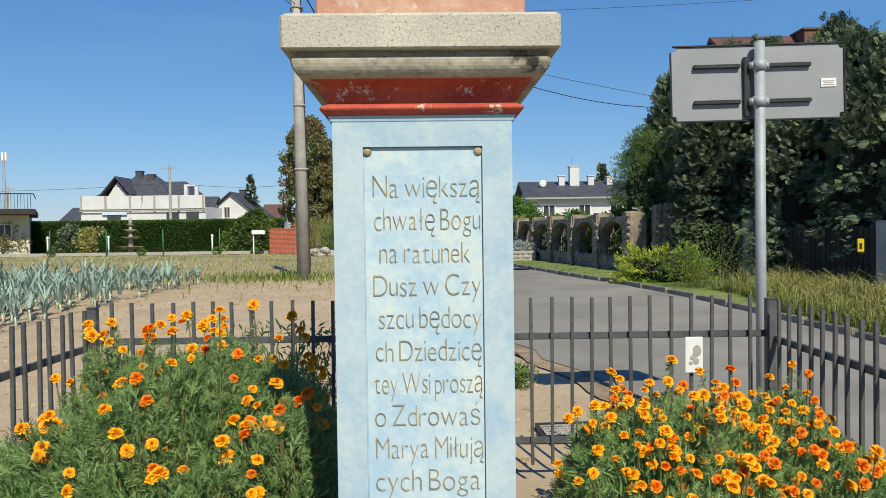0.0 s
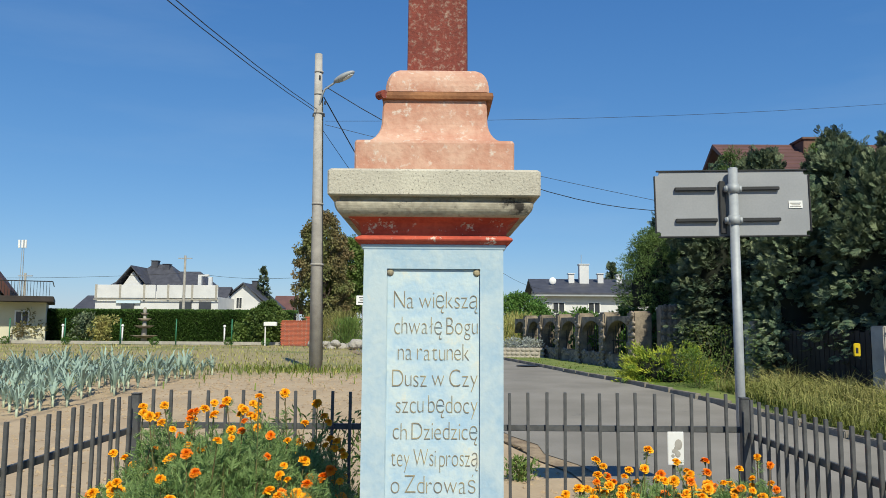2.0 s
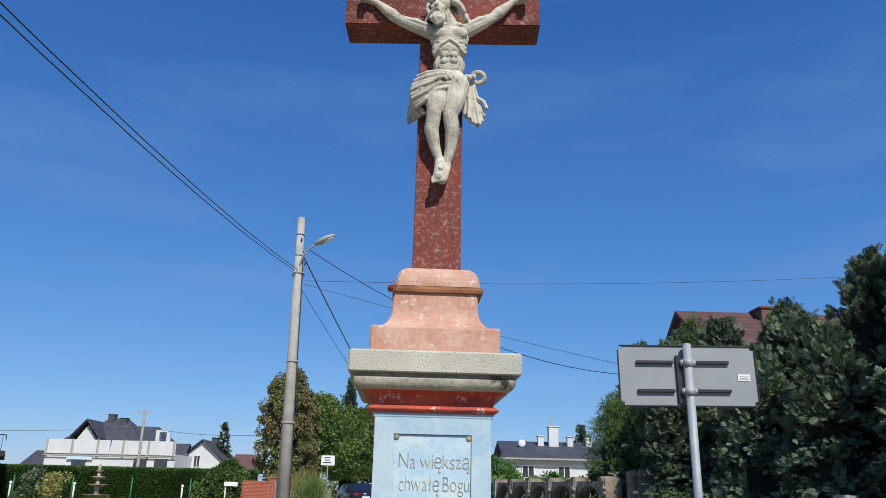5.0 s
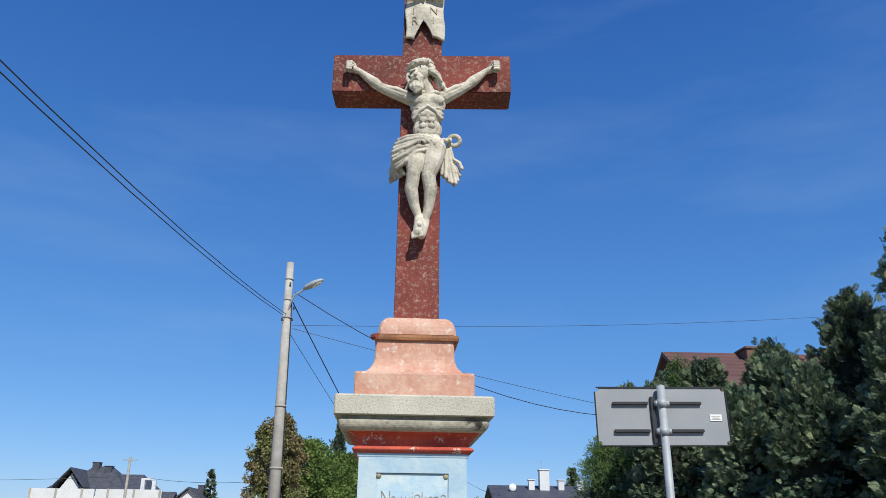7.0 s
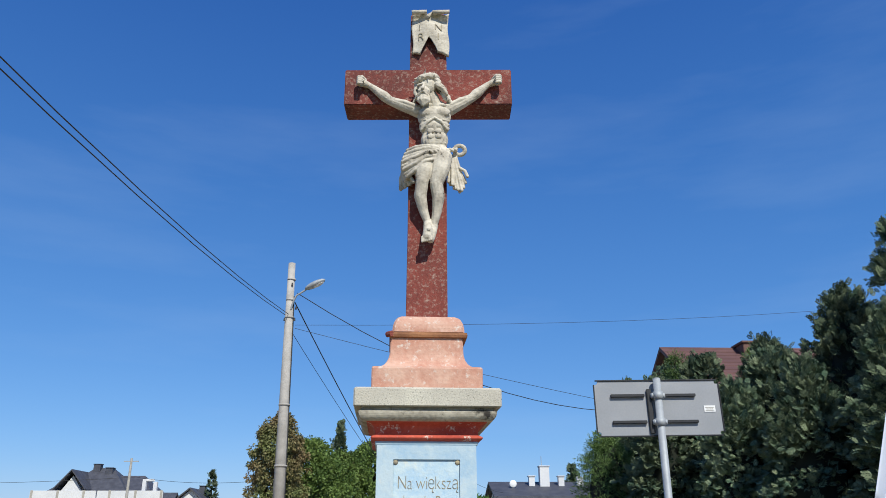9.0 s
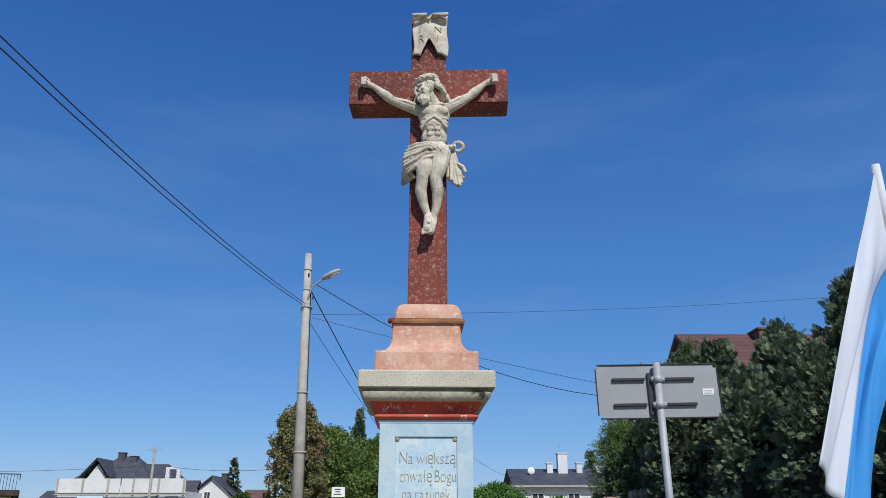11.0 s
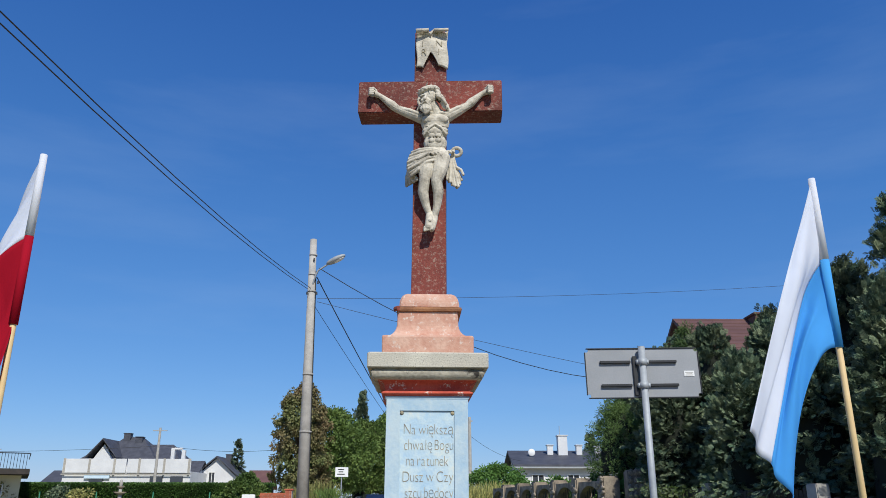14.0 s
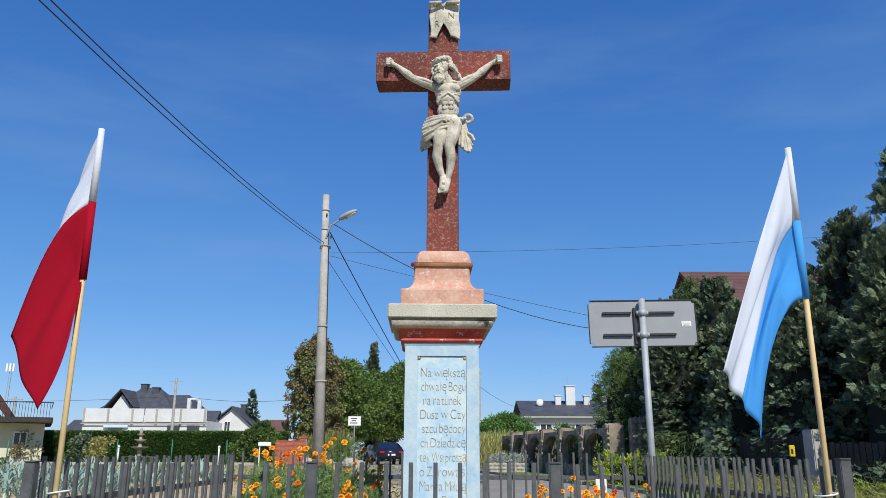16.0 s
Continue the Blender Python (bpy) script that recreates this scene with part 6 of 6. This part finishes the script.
f = flag(-1.985, 0.775, 2.9, "white and red flag on a wooden staff tied to fence")
drape(f, 2.89, 0.87, ((-0.30, 0.10, 2.42), (-0.19, 0.02, 2.36), (0.06, -0.10, 1.65)), ((-0.27, 0.48, 1.80), (-0.37, 0.02, 1.72), (-0.10, -0.10, 1.33)), (M_CLOTH_W, M_CLOTH_R), ("white_band", "red_band"), 0.4)
f = flag(1.885, 0.775, 2.8, "white and blue flag on a wooden staff tied to fence")
drape(f, 2.79, 0.86, ((-0.25, -0.10, 2.20), (-0.115, 0.05, 2.24), (-0.24, -0.02, 1.93)), ((-0.53, -0.12, 1.53), (-0.42, -0.04, 1.40), (-0.28, 0.04, 1.20)), (M_CLOTH_W, M_CLOTH_B), ("white_band", "blue_band"), 2.1)


# ---- small things ----
def plaque():
    ob = thing("white_plaque", 1.52, FY1 - 0.03, 0.66, "white plastic plate with dark blotches wired to the fence", "plaque")
    bm = B()
    box(bm, 0, 0, 0, 0.108, 0.008, 0.22, 0.003)
    b = part("plate", bm, M_PLASTIC_W, ob)
    bm = B()
    for x, z, q, s in ((0.018, 0.135, 0.026, 1.4), (0.008, 0.112, 0.02, 0.8), (-0.006, 0.092, 0.022, 0.7), (0.012, 0.072, 0.02, 1.1), (-0.02, 0.06, 0.012, 1.0)):
        ball(bm, (x, -0.005, z), q, (1, 0.06, s), 9)
    part("blotch", bm, M_CONCRETE, b)


plaque()


def car(x, y, turn, paint, label):
    ob = thing("parked_car", x, y, G(x, y) + 0.02, label, "car", turn)
    bm = B()
    prof = [(-2.1, 0.35), (-2.15, 0.8), (-2.0, 0.98), (-1.45, 1.08), (-0.75, 1.45), (0.6, 1.48), (1.2, 1.0), (2.0, 0.88), (2.15, 0.6), (2.1, 0.35)]
    rows = []
    for sx, k in ((-0.85, 0), (0.85, 1)):
        rows.append([bm.verts.new((sx * (0.8 if z > 1.1 else 1), yy, z)) for yy, z in prof])
    n = len(prof)
    for i in range(n):
        bm.faces.new((rows[0][i], rows[0][(i + 1) % n], rows[1][(i + 1) % n], rows[1][i]))
    bm.faces.new(rows[0])
    bm.faces.new(rows[1][::-1])
    bmesh.ops.bevel(bm, geom=list(bm.edges), offset=0.05, segments=2, affect="EDGES")
    part("body", bm, paint, ob, smooth=True)
    bm = B()
    box(bm, 0, 0, 0, 1.2, 0.04, 0.42, 0.01, pose(0, -1.13, 1.06, -60, 0, 0))
    part("rear_window", bm, M_GLASS, ob)
    for sx in (-0.65, 0.65):
        bm = B()
        box(bm, sx, -2.12, 0.72, 0.32, 0.08, 0.16, 0.02)
        part("tail_light", bm, mat("red_lens", (0.35, 0.02, 0.02), (0.3, 0.02, 0.02), 5, 0.2, 0), ob)
    bm = B()
    box(bm, 0, -2.17, 0.58, 0.5, 0.02, 0.11)
    part("number_plate", bm, M_PLASTIC_W, ob, "blank white plate")
    for sx in (-0.8, 0.8):
        for yy in (-1.3, 1.3):
            bm = B()
            rod(bm, (sx - 0.1, yy, 0.3), (sx + 0.1, yy, 0.3), 0.31, seg=18)
            w = part("wheel", bm, M_CABLE, ob, smooth=False)
            bm = B()
            rod(bm, (sx - 0.11, yy, 0.3), (sx + 0.11, yy, 0.3), 0.19, seg=14)
            part("rim", bm, M_STEEL, w)


car(-3.9, 52.0, 14, mat("dark_blue_paint", (0.012, 0.014, 0.03), (0.016, 0.018, 0.035), 2, 0.2, 0, spec=0.6), "dark blue parked car seen from behind")
car(-6.0, 70.0, 18, mat("white_car_paint", (0.75, 0.75, 0.75), (0.7, 0.7, 0.7), 2, 0.25, 0), "white parked car at the bend of the lane")


def far_sign():
    ob = thing("street_sign", -5.95, 50.0, 0.3, "white notice sign on a thin post", "sign", 5)
    bm = B()
    rod(bm, (0, 0, 0), (0, 0, 3.2), 0.04)
    part("post", bm, M_STEEL, ob)
    bm = B()
    box(bm, 0, -0.06, 2.55, 0.85, 0.03, 0.62, 0.01)
    b = part("board", bm, M_PLASTIC_W, ob)
    for z, w in ((3.0, 0.4), (2.85, 0.3), (2.7, 0.5)):
        bm = B()
        box(bm, -0.05, -0.08, z, w, 0.006, 0.06)
        part("print_bar", bm, M_BLACK, b)


far_sign()


def utility_posts():
    for x, y, h in ((-32.7, 92.0, 9.5), (-50.0, 88.0, 7.0), (3.12, 62.0, 7.74)):
        ob = thing("utility_pole", x, y, 0.3, "slim concrete power pole with crossarm", "utility pole", group="far power poles")
        bm = B()
        rod(bm, (0, 0, 0), (0, 0, h), 0.2, 0.13, 10)
        part("pole", bm, M_CONCRETE, ob)
        bm = B()
        box(bm, 0, 0, h - 0.4, 1.7 if x < 0 else 0.5, 0.12, 0.12)
        part("crossarm", bm, M_STEEL, ob)
    ob = thing("antenna_mast", -80.0, 140.0, 0.3, "thin lattice antenna mast far off", "mast")
    bm = B()
    for a, b in ((-0.3, -0.3), (0.3, -0.3), (0, 0.35)):
        rod(bm, (a, b, 0), (a * 0.5, b * 0.5, 16.5), 0.07, 0.05, 6)
    part("mast", bm, M_STEEL, ob)
    for k in range(3):
        bm = B()
        box(bm, -0.6 + 0.6 * k, -0.4, 15.0, 0.35, 0.25, 1.5, 0.03)
        part("panel", bm, M_PLASTIC_W, ob)


utility_posts()


def rocks():
    r = random.Random(21)
    bm = B()
    bmesh.ops.create_icosphere(bm, subdivisions=2, radius=0.5)
    for v in bm.verts:
        v.co *= 1 + 0.25 * noise.noise(v.co * 2.5)
    me = mesh_of(bm, M_KERB, "rock")
    for k in range(26):
        x, y = -5.7 + r.uniform(-1.4, 1.3), 39.5 + r.uniform(-1.6, 1.6)
        s = r.uniform(0.35, 0.8)
        ob = thing("rock", x, y, G(x, y) + r.uniform(0, 0.3), "pale grey landscaping rock heaped at the lane", "rock", r.uniform(0, 360), "heaped rocks")
        part("stone", me, M_KERB, ob).scale = (s, s * 0.8, s * 0.7)
    rng = np.random.default_rng(22)
    for x, y, h, m, lab in ((-6.1, 42.0, 2.2, M_DRY, "tall pale ornamental grass by the pole"), (-5.6, 41.0, 1.7, M_LEAF, "leafy shrub among the rocks"), (-8.2, 46.0, 2.0, M_DRY, "tall pale ornamental grass near the brick wall")):
        ob = thing("ornamental_grass", x, y, G(x, y), lab, "shrub")
        n = 900
        P = np.stack([rng.normal(0, 0.4, n), rng.normal(0, 0.4, n), rng.uniform(0, h * 0.8, n)], 1)
        D = np.stack([P[:, 0] * 0.5, P[:, 1] * 0.5, np.ones(n)], 1) + rng.normal(0, 0.25, (n, 3))
        V, F = leaf_quads(P, D, 0.45, 0.02, rng)
        part("leaves", quads_mesh(V, F, m, "leaves"), m, ob)


rocks()


def weed(x, y, h, n, label, seed):
    rng = np.random.default_rng(seed)
    ob = thing("weed", x, y, G(x, y) - 0.02, label, "weed")
    P = np.stack([rng.normal(0, h * 0.3, n), rng.normal(0, h * 0.3, n), rng.uniform(0, h, n)], 1)
    D = np.stack([P[:, 0] * 2, P[:, 1] * 2, np.full(n, 0.5)], 1) + rng.normal(0, 0.5, (n, 3))
    V, F = leaf_quads(P, D, 0.07, 0.009, rng)
    part("leaves", quads_mesh(V, F, M_LEAF, "leaves"), M_LEAF, ob)
    for k in range(7):
        a = k * 0.9
        part("stem", rod(B(), (0, 0, 0), (h * 0.35 * math.cos(a), h * 0.35 * math.sin(a), h * 0.9), 0.006, 0.003, 5), M_STALK, ob)


weed(0.72, 7.4, 0.22, 420, "low green weed on the sandy edge of the lane", 301)
weed(-1.0, 5.2, 0.95, 700, "tall leafy weed behind the iron fence", 302)
weed(-0.78, 5.6, 0.8, 600, "tall leafy weed behind the iron fence", 303)
weed(5.6, 15.6, 1.35, 1500, "tall flowering weed beside the juniper", 304)
weed(5.1, 15.4, 0.8, 1300, "bushy green weed beside the juniper", 305)


def drain_grate():
    ob = thing("drain_grate", 0.98, 5.75, G(1, 5.75) + 0.0, "rusty steel mesh grate lying on the sand", "grate", 4)
    bm = B()
    for k in range(9):
        box(bm, -0.24 + 0.06 * k, 0, 0.012, 0.008, 0.34, 0.012)
    for k in range(6):
        box(bm, 0, -0.17 + 0.068 * k, 0.014, 0.5, 0.008, 0.012)
    part("mesh", bm, M_CONCRETE, ob)
    bm = B()
    for sy in (-0.18, 0.18):
        box(bm, 0, sy, 0.0, 0.54, 0.02, 0.04)
    for sx in (-0.26, 0.26):
        box(bm, sx, 0, 0.0, 0.02, 0.34, 0.04)
    part("frame", bm, M_BLACK, ob)


drain_grate()


def clods():
    """Lumps of soil and dry bits strewn over the field edge and the bed."""
    r = np.random.default_rng(400)
    V, F = [], []
    base = np.array([(1, 0, 0), (-1, 0, 0), (0, 1, 0), (0, -1, 0), (0, 0, 1), (0, 0, -1)], float)
    tri = [(0, 2, 4), (2, 1, 4), (1, 3, 4), (3, 0, 4), (2, 0, 5), (1, 2, 5), (3, 1, 5), (0, 3, 5)]
    spots = [(r.uniform(-8, 1.2), r.uniform(4.8, 19)) for k in range(4200)] + [(r.uniform(-2, 1.9), r.uniform(0.95, 4.6)) for k in range(900)]
    for x, y in spots:
        if x > road_left(y) - 0.1:
            continue
        s = r.uniform(0.008, 0.03) * (1 + 0.03 * y)
        k = len(V)
        z = G(x, y) + 0.035 * noise.noise((x * 1.1, y * 1.1, 3)) + 0.02 * noise.noise((x * 3.5, y * 3.5, 8)) - 0.02
        for b in base:
            V.append((x + b[0] * s * r.uniform(0.7, 1.5), y + b[1] * s * r.uniform(0.7, 1.5), z + b[2] * s * r.uniform(0.5, 0.9)))
        F += [(k + a, k + b, k + c) for a, b, c in tri]
    m = mat("soil_clod", (0.44, 0.335, 0.22), (0.34, 0.25, 0.16), 9, 0.95, 0.5, vary=0.25)
    tagged(new("soil_clods", soup(V, F, m, "soil_clods")), "small lumps of dry sandy soil", "soil", kind="stuff")


clods()
blades("field_weeds", 350, lambda r, n: [(a, b) for a, b in zip(r.uniform(-12, -1.5, n), 14 + 7 * r.uniform(0, 1, n) ** 0.5)], 0.2, 0.012, M_GRASS, "scattered low weeds on the sandy field", 401, 1.1)


def yellow_plate():
    ob = thing("yellow_plate", 0.66, FY0 - 0.024, 0.66, "small yellow-framed plate fixed to the front fence", "plate")
    bm = B()
    box(bm, 0, 0, 0, 0.15, 0.006, 0.24, 0.002)
    b = part("plate", bm, M_PLASTIC_Y, ob)
    bm = B()
    box(bm, 0, -0.0055, 0.02, 0.12, 0.003, 0.2)
    part("panel", bm, M_PLASTIC_W, b)


yellow_plate()
